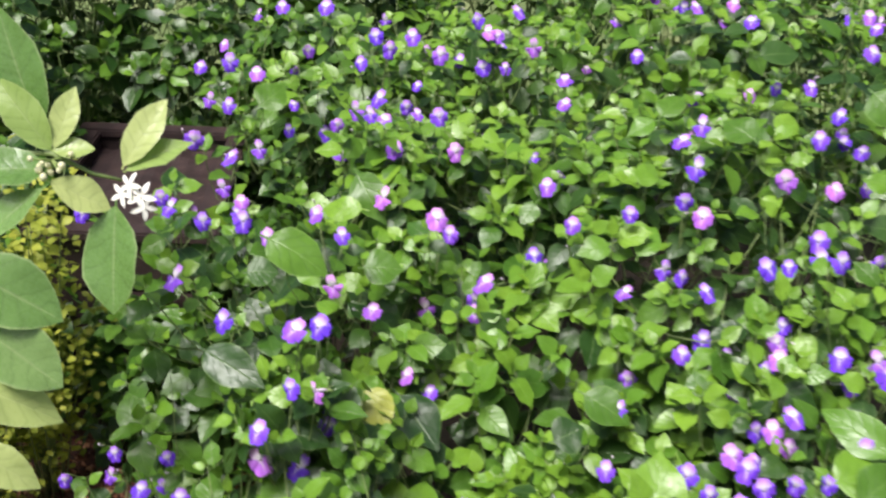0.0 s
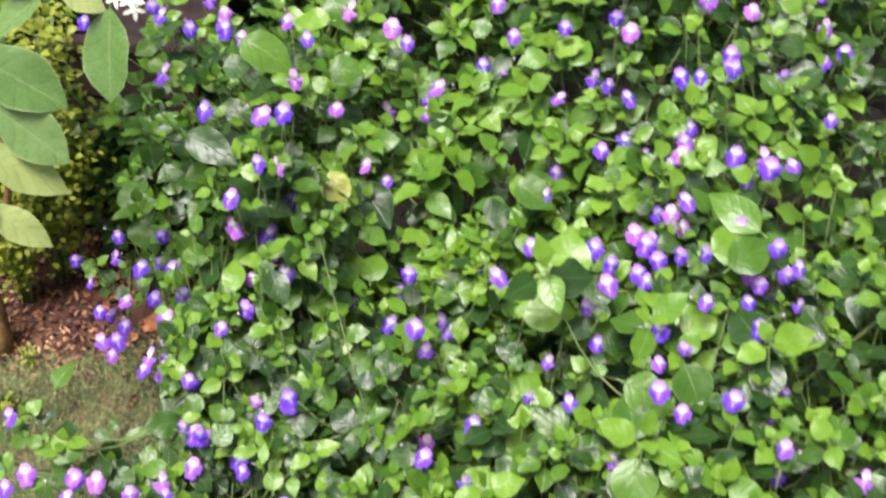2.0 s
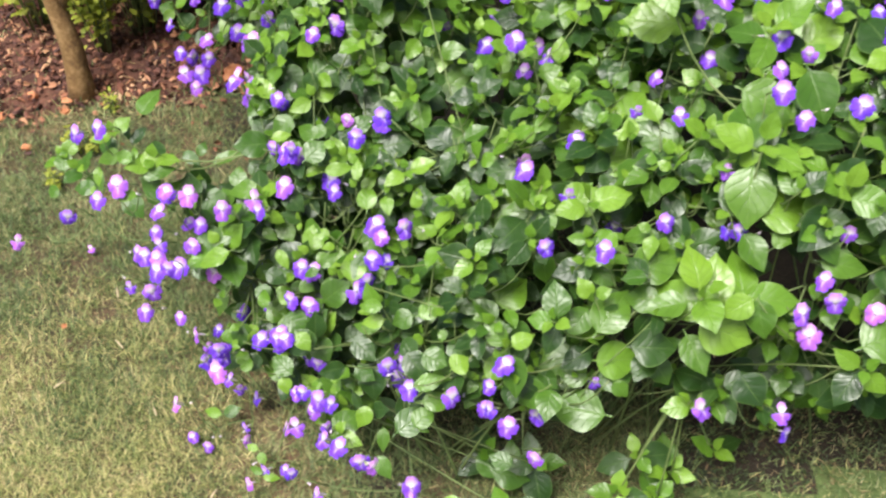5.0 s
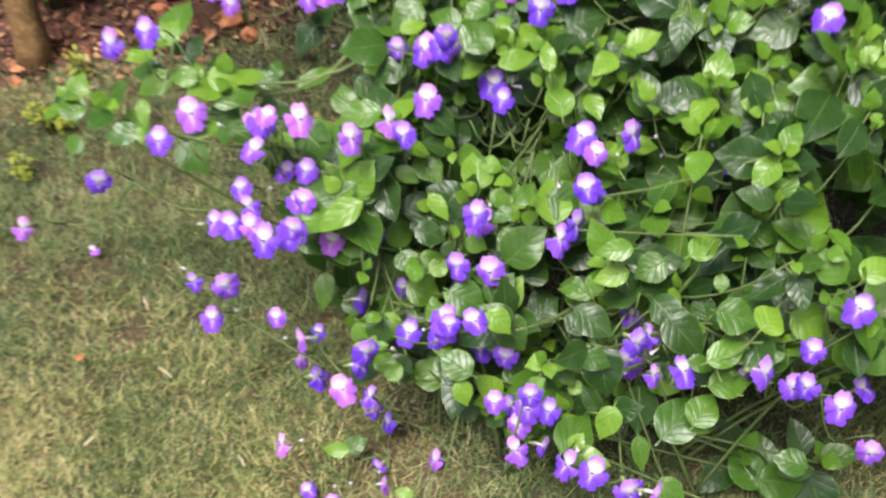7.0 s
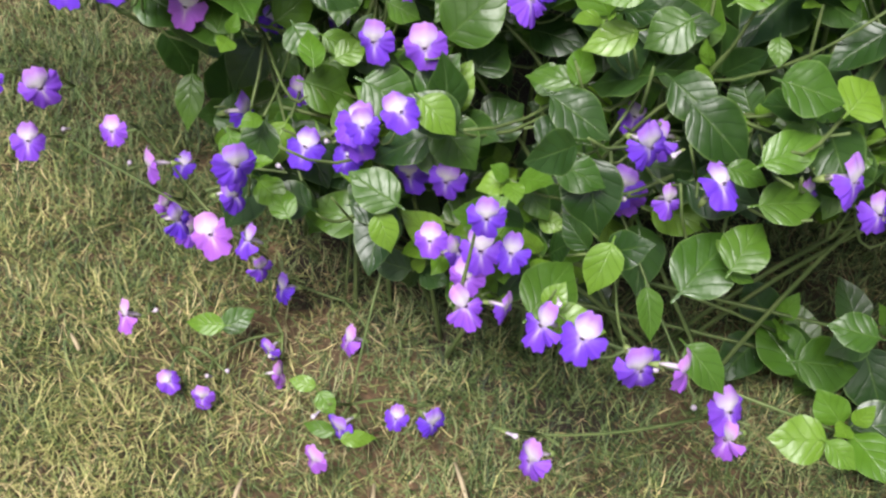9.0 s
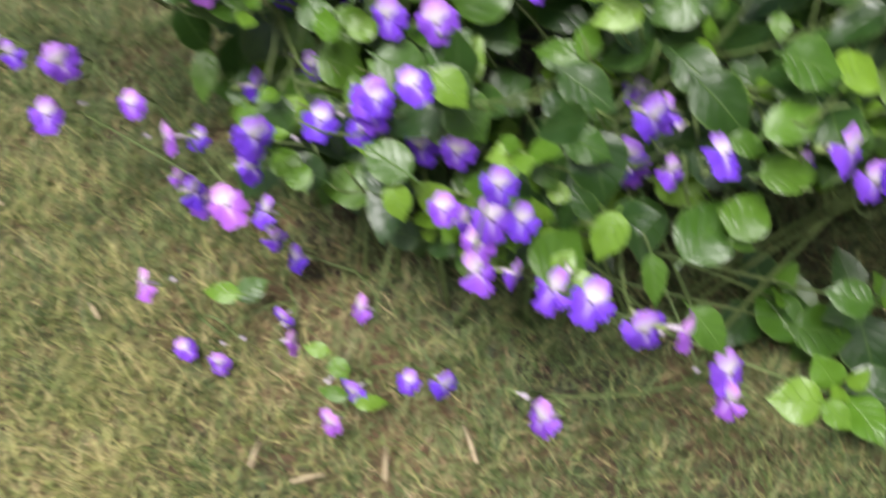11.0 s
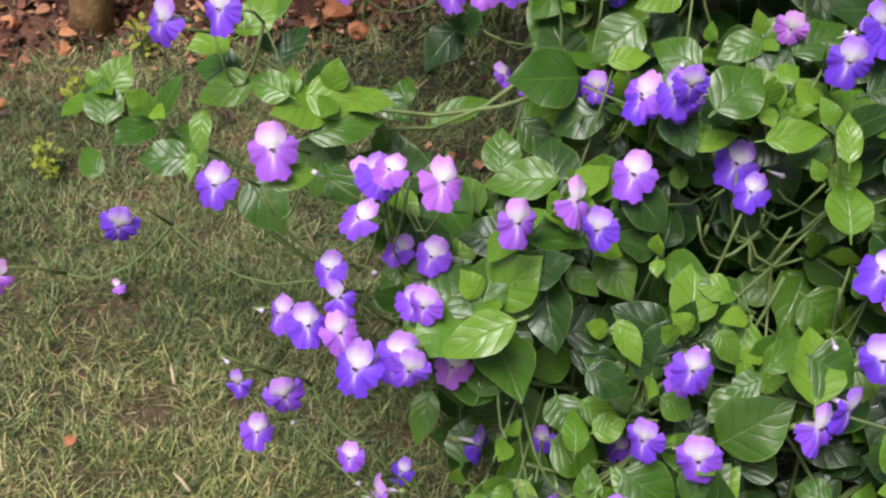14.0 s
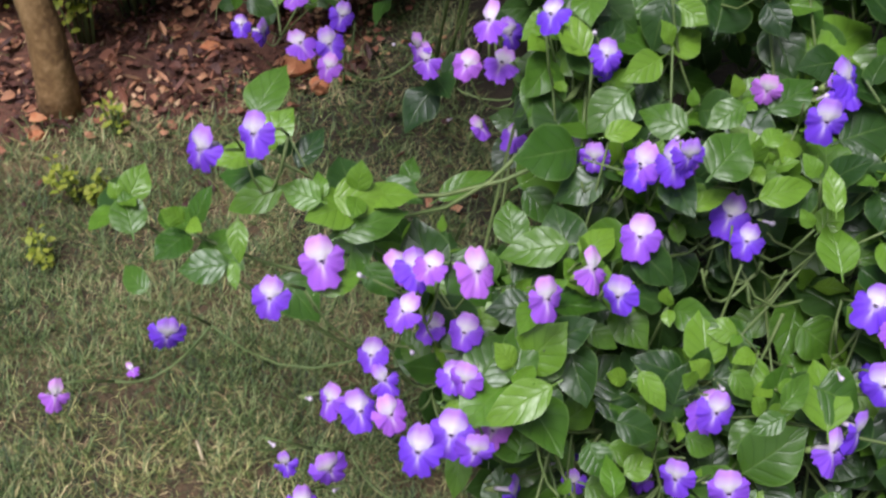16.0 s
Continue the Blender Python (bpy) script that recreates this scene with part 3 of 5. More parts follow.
def bush(base, heads, sprouts=(), more=0, reach=0.24, shoots=76, singles=198,
         label="leafy bush with violet pale-throated flowers and glossy ovate leaves"):
    """One bush: main stems, leafy shoots near its surface, flowers with calyx at its tips.
    heads: places of flowers; sprouts: place, leaf size and freshness of single shoots."""
    rnd = random.Random(int(base[0] * 1000) * 7 + int(base[1] * 1000))
    top = thing("flowering_bush", (base[0], base[1], -0.01), label, "bush", "violet-flowering bushes")
    leaves, fresh, twigs, forks = [], [], Pile(), []
    root = np.array((base[0], base[1], -0.01))
    far = base[1] > 1.5

    for _ in range(7):
        x, y = base[0] + rnd.gauss(0, reach * 0.5), base[1] + rnd.gauss(0, reach * 0.5)
        y = max(y, front_edge(x) + 0.06)
        x = max(x, -0.26)
        end = np.array((x, y, max(0.08, canopy(x, y) * rnd.uniform(0.5, 0.75))))
        foot = root + (rnd.uniform(-0.06, 0.06), rnd.uniform(-0.06, 0.06), 0)
        pts = bend(foot, end, 0.02, 7)
        p = Pile()
        p.tube([q - root for q in pts], [0.0017 * (1.2 - 0.5 * i / 6) for i in range(7)], 5)
        part("stem", p.mesh("stem", [STEM]), top)
        forks.append(pts[4])
        forks.append(end)

    def twig_to(p, thick=0.0011):
        near = min(forks, key=lambda q: np.linalg.norm(q - p) + (0.2 if q[2] > p[2] + 0.06 else 0))
        pts = bend(near, p, 0.01 + rnd.uniform(-0.02, 0.02), 6)
        pts[1:-1] = [q * (1, 1, 0) + (0, 0, min(q[2], max(near[2], p[2]) + 0.02)) for q in pts[1:-1]]
        twigs.tube([q - root for q in pts], [thick * (1.3 - 0.5 * i / 5) for i in range(6)], 4)

    for k in range(shoots if base[1] < 0.65 else int(shoots * (1.8 if -0.1 < base[0] < 0.3 and 0.85 < base[1] < 1.3 else 1.25))):
        x, y = base[0] + rnd.gauss(0, reach * 0.62), base[1] + rnd.gauss(0, reach * 0.62)
        if not inside(x, y):
            continue
        h = canopy(x, y)
        # deep shoots take the darkest tones: shade in the gaps is put into leaf colour
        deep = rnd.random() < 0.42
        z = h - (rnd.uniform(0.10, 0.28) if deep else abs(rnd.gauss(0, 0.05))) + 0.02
        if z < 0.10 or (y < 0.62 and z < h - 0.13) or not clear_of_lawn((x, y, z)) or covers_gap(x, y, z):
            continue
        e = 0.03
        grad = np.array((canopy(x + e, y) - canopy(x - e, y), canopy(x, y + e) - canopy(x, y - e))) / (2 * e)
        axis = unit((-0.5 * grad[0] + rnd.uniform(-0.35, 0.35), -0.5 * grad[1] - 0.2 + rnd.uniform(-0.35, 0.35), 0.85))
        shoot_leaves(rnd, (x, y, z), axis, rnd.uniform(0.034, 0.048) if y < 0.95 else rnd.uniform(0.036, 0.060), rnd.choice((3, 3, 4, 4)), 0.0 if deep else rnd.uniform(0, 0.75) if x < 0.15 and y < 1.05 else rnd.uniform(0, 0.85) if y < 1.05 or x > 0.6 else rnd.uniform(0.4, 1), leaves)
        twig_to(np.array((x, y, z)))
        if k % 2 == 0:
            forks.append(np.array((x, y, z)) - axis * 0.05)

    for k in range((30 if base[0] > 0.3 else 6) if base[1] < 0.85 else 0):
        x, z = base[0] + rnd.gauss(0, reach * 0.6), rnd.uniform(0.05, 0.34)
        y = max(skirt(x) + rnd.uniform(0.02, 0.14) - 0.8 * z, front_edge(x) - 0.04)
        if x > -0.35 and clear_of_lawn((x, y, z)):
            # low front shoots keep to dark tones, with the shade in their colour
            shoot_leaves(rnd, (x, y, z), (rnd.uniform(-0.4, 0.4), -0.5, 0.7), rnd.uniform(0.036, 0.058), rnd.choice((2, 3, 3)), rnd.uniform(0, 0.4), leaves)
            twig_to(np.array((x, y, z)))

    for x, y, z, size, tone in sprouts:
        shoot_leaves(rnd, (x, y, z), (rnd.uniform(-0.2, 0.2), -0.4, 0.8), size, 3, tone, fresh)
        twig_to(np.array((x, y, z - 0.01)), 0.0016)

    def flower(p, facing, size):
        up = np.array((rnd.uniform(-0.35, 0.35), 0.15, 1.0))
        f = unit(facing)
        m = to_matrix(basis(np.asarray(p) - root, up - f * np.dot(up, f), f, size))
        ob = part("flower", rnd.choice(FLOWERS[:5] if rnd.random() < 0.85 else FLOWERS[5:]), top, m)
        part("calyx", TRUMPET, ob)
        return np.asarray(p) - f * size * 0.78

    spots = [(np.array(h), 1.0) for h in heads]
    for _ in range(more):
        x, y = base[0] + rnd.gauss(0, reach * 0.6), base[1] + rnd.gauss(0, reach * 0.6)
        if inside(x, y):
            spots.append((np.array((x, y, canopy(x, y) + rnd.uniform(-0.07, 0.03))), 0.95))
    spots.sort(key=lambda s: np.linalg.norm(s[0] - root))
    for p, share in spots:
        side = 0.55 if p[2] > 0.2 else 1.1
        facing = unit(np.array(VIEW) + [rnd.uniform(-side, side), rnd.uniform(-0.35, 0.35), rnd.uniform(-0.6, 0.3)])
        end = flower(p, facing, rnd.uniform(0.0220, 0.0330) * share * (0.85 if p[2] < 0.1 else 1.15 if p[1] > 0.9 else 1.0))
        node = np.array((p[0] * 0.92 + base[0] * 0.08, p[1] + 0.032, max(0.02, p[2] - 0.028)))
        twigs.tube([end - root, (end + node) / 2 - root + (0, 0, 0.003), node - root], [0.0008, 0.0009, 0.0011], 4)
        twig_to(node, 0.0010)
        forks.append(node)
        if rnd.random() < 0.85 and p[2] > 0.06:
            shoot_leaves(rnd, node + (0, 0, -0.004), (rnd.uniform(-0.4, 0.4), -0.35, 0.8), rnd.uniform(0.030, 0.048), rnd.choice((2, 3, 3)), rnd.uniform(0.2, 0.9), leaves)
        if rnd.random() < 0.32:
            q = p + (rnd.uniform(-0.03, 0.03), 0.01, rnd.uniform(-0.02, 0.02))
            d = unit(np.array(VIEW) + [rnd.uniform(-0.9, 0.9), 0, rnd.uniform(-0.5, 0.6)])
            part("bud", BUD_MESH, top, to_matrix(basis(q - root, np.cross(d, (1, 0, 0.2)), d, 0.0125)))
            twigs.tube([q - d * 0.013 - root, node - root], [0.0008, 0.0011], 4)

    leaves = [l for l in leaves if not hides(l[0])]
    leaves = [l for l in leaves if rnd.random() < 0.015 or all(clear_of_lawn(q) for q in (l[0][:3, 3], l[0][:3, 3] + 1.1 * l[0][:3, 1]))]
    leaves = [l for l in leaves if not covers_gap(*l[0][:3, 3])] + fresh
    leaves.sort(key=lambda l: l[0][1, 3] - 0.6 * l[0][2, 3])
    mass = Pile()
    for i, (m, age, shape) in enumerate(leaves):
        m = m.copy()
        m[:3, 3] -= root
        if i < (50 if far else singles):
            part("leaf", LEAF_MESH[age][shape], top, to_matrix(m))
        else:
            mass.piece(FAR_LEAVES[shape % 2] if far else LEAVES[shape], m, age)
    if mass.v:
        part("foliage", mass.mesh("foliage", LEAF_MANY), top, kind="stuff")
    part("branchwork", twigs.mesh("branchwork", [STEM]), top, kind="stuff")
    BUSHES.append((top, root))
    return top


def covers_gap(x, y, z):
    """Whether a leaf stands on the camera's sight line to the hollow between the low side spray and the mound; lawn and
    shaded leaves show there.
    """
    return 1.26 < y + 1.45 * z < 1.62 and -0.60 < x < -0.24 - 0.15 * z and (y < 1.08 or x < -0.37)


# spots from which leaves are cleared towards the camera
HOLLOWS = np.array([(-0.195, 0.725, 0.365), (-0.150, 0.73, 0.365)])


def hides(m):
    """Whether a leaf would cover a known flower, leaf or cleared pocket as the camera sees it."""
    c = m[:3, 3] + 0.6 * m[:3, 1]
    for hollow in HOLLOWS:
        w = c - hollow
        if -0.07 < w @ TO_CAMERA < 0.16 and np.linalg.norm(w - (w @ TO_CAMERA) * TO_CAMERA) < 0.034:
            return True
    v = c - KNOWN
    ahead = v @ TO_CAMERA
    beside = np.linalg.norm(v - ahead[:, None] * TO_CAMERA, axis=1)
    return bool(np.any((ahead > -0.004) & (ahead < 0.11) & (beside < (0.022 if c[1] < 0.9 else 0.020))))


def set_leaves(rows):
    """Single leaves of the nearest bush: base, tip, width and age of each."""
    rnd = random.Random(len(rows) + int(1000 * rows[0][0]))
    for bx, by, bz, tx, ty, tz, wide, age in rows:
        b, t = np.array((bx, by, bz)), np.array((tx, ty, tz))
        top, root = min(BUSHES, key=lambda q: np.linalg.norm(q[1][:2] - (bx, by - 0.02)))
        n = unit((-0.1 + rnd.uniform(-0.25, 0.25), -0.5, 0.7 + rnd.uniform(-0.2, 0.2)))
        long = np.linalg.norm(t - b)
        m = basis(b - (t - b) * 0.16 - root, t - b, n, long)
        m[:3, 0] *= wide / (0.80 * long)
        part("leaf", (LEAF_MESH[age] if age < 3 else YELLOW_MESH)[rnd.choice((0, 1, 4, 2))], top, to_matrix(m))


# where flowers stand, bush by bush
HEADS_1 = [(-0.239, 0.747, 0.450), (-0.255, 0.779, 0.419), (-0.237, 0.637, 0.273), (-0.256, 0.607, 0.013), (-0.323, 0.585, 0.156), (-0.243, 0.757, 0.437), (-0.207, 0.787, 0.608), (-0.292, 0.726, 0.376), (-0.191, 0.767, 0.384), (-0.267, 0.763, 0.136), (-0.282, 0.626, 0.198), (-0.325, 0.584, 0.218), (-0.318, 0.609, 0.101), (-0.304, 0.634, 0.048), (-0.413, 0.593, 0.079), (-0.247, 0.770, 0.188), (-0.226, 0.705, 0.174), (-0.250, 0.607, 0.221), (-0.351, 0.681, 0.272), (-0.386, 0.641, 0.321), (-0.330, 0.600, 0.183), (-0.390, 0.572, 0.025), (-0.366, 0.559, 0.021), (-0.317, 0.597, 0.021), (-0.310, 0.579, 0.015), (-0.232, 0.765, 0.425), (-0.250, 0.608, 0.233), (-0.283, 0.693, 0.190)]
HEADS_21 = [(-0.184, 0.747, 0.379), (-0.411, 0.674, 0.178), (-0.390, 0.666, 0.152), (-0.373, 0.723, 0.098), (-0.371, 0.682, 0.066), (-0.350, 0.613, 0.135), (-0.322, 0.705, 0.163), (-0.325, 0.564, 0.243), (-0.277, 0.646, 0.178), (-0.254, 0.622, 0.191), (-0.492, 0.714, 0.196), (-0.461, 0.715, 0.186), (-0.441, 0.671, 0.308), (-0.425, 0.692, 0.312), (-0.422, 0.667, 0.309), (-0.408, 0.618, 0.337), (-0.459, 0.690, 0.296), (-0.391, 0.730, 0.320), (-0.371, 0.715, 0.331), (-0.391, 0.720, 0.058), (-0.463, 0.688, 0.423), (-0.492, 0.681, 0.401), (-0.414, 0.684, 0.384), (-0.400, 0.688, 0.416), (-0.282, 0.695, 0.383), (-0.328, 0.691, 0.386), (-0.381, 0.589, 0.373), (-0.219, 0.649, 0.325)]
HEADS_2 = [(-0.210, 0.675, 0.292)]
HEADS_3 = [(0.094, 0.537, 0.499), (-0.167, 0.435, 0.236), (-0.006, 0.460, 0.305), (-0.147, 0.426, 0.234), (-0.084, 0.566, 0.205), (-0.068, 0.531, 0.225), (-0.078, 0.586, 0.245), (0.042, 0.472, 0.268), (0.067, 0.452, 0.262), (-0.075, 0.580, 0.184), (0.105, 0.485, 0.244), (0.038, 0.483, 0.254), (-0.010, 0.486, 0.269), (-0.052, 0.417, 0.165), (-0.052, 0.406, 0.152), (-0.174, 0.394, 0.170), (-0.076, 0.546, 0.262), (0.105, 0.442, 0.207), (0.055, 0.462, 0.373), (0.039, 0.477, 0.308), (-0.061, 0.491, 0.277), (-0.098, 0.401, 0.232), (-0.092, 0.526, 0.276), (-0.118, 0.412, 0.222)]
HEADS_4 = [(-0.193, 0.547, 0.174), (-0.290, 0.484, 0.044), (-0.153, 0.759, 0.468), (-0.249, 0.586, 0.248), (-0.215, 0.611, 0.182), (-0.195, 0.583, 0.202), (-0.196, 0.471, 0.283), (-0.168, 0.508, 0.213), (-0.171, 0.492, 0.181), (-0.206, 0.459, 0.227), (-0.105, 0.672, 0.324), (-0.215, 0.520, 0.215), (-0.185, 0.515, 0.210), (-0.235, 0.487, 0.081), (-0.218, 0.452, 0.125), (-0.193, 0.511, 0.190), (-0.271, 0.509, 0.041), (-0.111, 0.665, 0.375), (-0.121, 0.683, 0.382), (-0.231, 0.558, 0.282), (-0.128, 0.637, 0.317), (-0.143, 0.632, 0.304), (-0.122, 0.643, 0.354), (-0.208, 0.621, 0.279)]
HEADS_5 = [(-0.122, 0.804, 0.459), (-0.133, 1.050, 0.849), (-0.173, 0.997, 0.818), (-0.145, 1.001, 0.821), (-0.174, 0.946, 0.771), (-0.144, 0.934, 0.776), (-0.208, 0.914, 0.733), (-0.287, 1.041, 0.242), (-0.140, 0.940, 0.590), (-0.193, 0.971, 0.555), (-0.198, 0.924, 0.533), (0.015, 0.959, 0.489), (-0.171, 0.811, 0.454), (-0.215, 0.971, 0.649), (-0.169, 1.002, 0.579), (-0.169, 0.991, 0.623), (-0.291, 1.034, 0.463), (-0.117, 1.043, 0.626), (-0.134, 1.016, 0.667), (-0.263, 0.909, 0.327), (-0.272, 0.847, 0.457), (-0.121, 0.808, 0.466)]
HEADS_6 = [(-0.638, 0.713, 0.281), (-0.501, 0.757, 0.461), (-0.532, 0.753, 0.453), (-0.323, 0.805, 0.513), (-0.278, 0.811, 0.398), (-0.287, 0.853, 0.046), (-0.372, 0.694, 0.407), (-0.297, 0.784, 0.185), (-0.268, 0.854, 0.442), (-0.374, 0.644, 0.119), (-0.414, 0.728, 0.378), (-0.482, 0.726, 0.128), (-0.255, 0.753, 0.379), (-0.564, 0.731, 0.317), (-0.255, 0.778, 0.416), (-0.432, 0.704, 0.323), (-0.380, 0.690, 0.315)]
HEADS_7 = [(-0.406, 0.709, 0.394), (-0.374, 0.680, 0.324)]
HEADS_8 = [(-0.031, 0.714, 0.317), (0.075, 0.753, 0.445), (0.053, 0.837, 0.581), (0.070, 0.892, 0.493), (0.168, 0.913, 0.622), (0.010, 0.682, 0.342), (0.015, 0.669, 0.355), (0.068, 0.666, 0.506)]
HEADS_9 = [(0.243, 0.604, 0.488), (0.204, 0.716, 0.368), (0.162, 0.538, 0.500), (0.310, 0.841, 0.565), (0.239, 0.815, 0.550), (0.259, 0.722, 0.561), (0.342, 0.626, 0.674), (0.382, 0.642, 0.625), (0.401, 0.468, 0.448), (0.377, 0.409, 0.378), (0.305, 0.463, 0.307), (0.176, 0.506, 0.293), (0.319, 0.597, 0.488), (0.375, 0.781, 0.642), (0.361, 0.705, 0.649), (0.388, 0.475, 0.477), (0.393, 0.410, 0.336), (0.322, 0.569, 0.512)]
HEADS_10 = [(0.448, 0.890, 0.695), (0.421, 0.912, 0.674), (0.445, 0.647, 0.645), (0.566, 0.770, 0.547), (0.493, 0.749, 0.679), (0.434, 0.798, 0.680), (0.511, 0.611, 0.551), (0.534, 0.502, 0.576), (0.515, 0.526, 0.508), (0.416, 0.516, 0.492), (0.428, 0.494, 0.479), (0.470, 0.477, 0.482), (0.557, 0.455, 0.466), (0.514, 0.429, 0.422), (0.538, 0.419, 0.425), (0.553, 0.393, 0.412), (0.497, 0.470, 0.465), (0.443, 0.558, 0.528), (0.394, 0.724, 0.659), (0.501, 0.928, 0.714), (0.543, 0.879, 0.716), (0.525, 0.865, 0.662), (0.509, 0.843, 0.648), (0.514, 0.875, 0.674), (0.564, 0.873, 0.674), (0.575, 0.867, 0.693), (0.593, 0.872, 0.625)]
HEADS_11 = [(-0.001, 1.273, 0.834), (0.021, 1.341, 0.777), (-0.350, 1.194, 0.774), (-0.132, 1.063, 0.653), (-0.038, 1.192, 0.627), (-0.196, 1.081, 0.607), (-0.007, 1.384, 0.626), (-0.088, 1.241, 0.702), (-0.118, 1.058, 0.516), (-0.043, 1.045, 0.457), (-0.067, 1.161, 0.499), (-0.307, 1.111, 0.200), (-0.258, 1.135, 0.201), (-0.364, 1.182, 0.407), (-0.172, 1.295, 0.825), (-0.129, 1.197, 0.842), (-0.225, 1.172, 0.849), (-0.278, 1.122, 0.752), (-0.003, 1.203, 0.592)]
HEADS_12 = [(0.194, 1.310, 0.813), (0.277, 1.317, 0.830), (0.076, 1.326, 0.707), (0.064, 1.328, 0.675), (0.278, 1.197, 0.626), (0.111, 0.989, 0.455), (0.041, 1.014, 0.542), (0.313, 0.980, 0.632), (0.156, 1.387, 0.721), (0.278, 1.287, 0.719), (0.246, 1.107, 0.640)]
HEADS_13 = [(0.598, 1.381, 0.849), (0.371, 1.376, 0.826), (0.332, 1.289, 0.757), (0.548, 1.289, 0.811), (0.488, 1.229, 0.798), (0.493, 1.085, 0.883), (0.388, 1.233, 0.674), (0.465, 1.158, 0.719), (0.428, 1.230, 0.649), (0.411, 1.134, 0.645), (0.413, 1.037, 0.659), (0.389, 0.981, 0.642), (0.443, 1.006, 0.705), (0.383, 1.239, 0.750), (0.402, 0.994, 0.642), (0.589, 0.952, 0.579), (0.336, 0.951, 0.624), (0.404, 0.956, 0.631), (0.383, 0.924, 0.616), (0.373, 1.349, 0.893), (0.518, 1.381, 0.864), (0.533, 1.233, 0.811), (0.458, 1.225, 0.798), (0.357, 1.278, 0.749), (0.476, 1.179, 0.733), (0.532, 1.107, 0.729), (0.556, 1.015, 0.762), (0.581, 0.999, 0.778), (0.379, 1.011, 0.639), (0.379, 0.949, 0.611), (0.565, 1.071, 0.748)]
HEADS_14 = [(0.734, 1.366, 0.770), (0.647, 1.294, 0.772)]
HEADS_15 = [(-0.103, 1.515, 0.895), (-0.083, 1.699, 0.816), (-0.025, 1.691, 0.833), (-0.439, 1.936, 0.821), (-0.398, 1.965, 0.857), (-0.401, 1.807, 0.804), (-0.369, 1.814, 0.791), (-0.295, 2.069, 0.909), (-0.198, 1.900, 0.957), (-0.132, 1.869, 0.862), (-0.105, 1.891, 0.908), (-0.077, 1.887, 0.886), (-0.036, 1.897, 0.909), (-0.268, 2.008, 0.725), (-0.269, 1.899, 0.713), (-0.312, 1.787, 0.719), (-0.204, 1.990, 0.675), (-0.021, 2.053, 0.760), (-0.366, 1.831, 0.868), (-0.317, 1.824, 0.851), (-0.078, 1.437, 0.790), (-0.158, 1.601, 0.841), (-0.092, 1.638, 0.878), (-0.129, 1.612, 0.865), (-0.341, 2.059, 0.894), (-0.044, 1.748, 0.823), (-0.250, 2.134, 0.799)]
HEADS_16 = [(0.011, 1.662, 0.840), (0.103, 1.779, 0.756), (0.040, 1.614, 0.796), (0.177, 1.471, 0.802), (0.224, 1.697, 0.903), (0.195, 1.501, 0.928), (0.188, 1.428, 0.693), (0.018, 1.922, 0.868), (0.102, 1.939, 0.840), (0.107, 1.928, 0.915), (0.085, 1.935, 0.934), (0.191, 1.893, 0.900), (0.124, 1.924, 0.907), (0.161, 1.932, 0.955)]
HEADS_17 = [(0.693, 1.533, 0.853), (0.448, 1.756, 1.022), (0.404, 1.463, 0.916), (0.371, 1.442, 0.898), (0.597, 1.556, 0.952), (0.682, 1.551, 1.012), (0.634, 1.512, 0.921), (0.671, 1.569, 1.065)]
HEADS_18 = [(0.786, 1.676, 0.726), (0.653, 2.076, 0.916)]
HEADS_19 = [(-0.407, 1.299, 0.569), (-0.557, 1.345, 0.172), (-0.468, 1.353, 0.278), (-0.593, 1.416, 0.186), (-0.545, 1.452, 0.228), (-0.408, 1.204, 0.322), (-0.312, 1.501, 0.724), (-0.397, 1.587, 0.675), (-0.575, 1.554, 0.687), (-0.518, 1.400, 0.315), (-0.390, 1.235, 0.438), (-0.491, 1.304, 0.234), (-0.417, 1.434, 0.777), (-0.402, 1.428, 0.765), (-0.355, 1.434, 0.740), (-0.302, 1.481, 0.753), (-0.289, 1.404, 0.758), (-0.338, 1.525, 0.757), (-0.338, 1.615, 0.773), (-0.398, 1.624, 0.797), (-0.423, 1.327, 0.309), (-0.532, 1.342, 0.165), (-0.621, 1.438, 0.224)]
HEADS_20 = [(-0.457, 1.121, 0.291), (-0.321, 0.945, 0.412), (-0.321, 1.062, 0.446), (-0.366, 1.100, 0.287), (-0.457, 1.080, 0.292), (-0.343, 0.996, 0.350), (-0.374, 1.107, 0.297), (-0.342, 0.909, 0.445), (-0.484, 1.120, 0.291), (-0.444, 1.134, 0.313)]

# single large leaves that stand out: base, tip, width, age
LEAVES_1 = [(-0.096, 0.411, 0.238, -0.077, 0.388, 0.225, 0.021, 1), (0.014, 0.405, 0.137, 0.030, 0.389, 0.128, 0.017, 0), (0.016, 0.408, 0.133, -0.019, 0.414, 0.133, 0.030, 0), (-0.285, 0.540, 0.048, -0.304, 0.546, 0.050, 0.012, 0), (-0.283, 0.539, 0.042, -0.273, 0.524, 0.033, 0.015, 0), (-0.274, 0.510, 0.033, -0.296, 0.518, 0.035, 0.014, 1), (-0.271, 0.499, 0.041, -0.246, 0.497, 0.042, 0.012, 0), (-0.137, 0.547, 0.245, -0.109, 0.531, 0.237, 0.024, 1), (-0.114, 0.493, 0.230, -0.128, 0.471, 0.212, 0.023, 0), (-0.094, 0.476, 0.209, -0.092, 0.450, 0.191, 0.017, 1), (-0.075, 0.470, 0.209, -0.037, 0.496, 0.233, 0.039, 1), (-0.068, 0.535, 0.295, -0.038, 0.504, 0.277, 0.036, 2)]
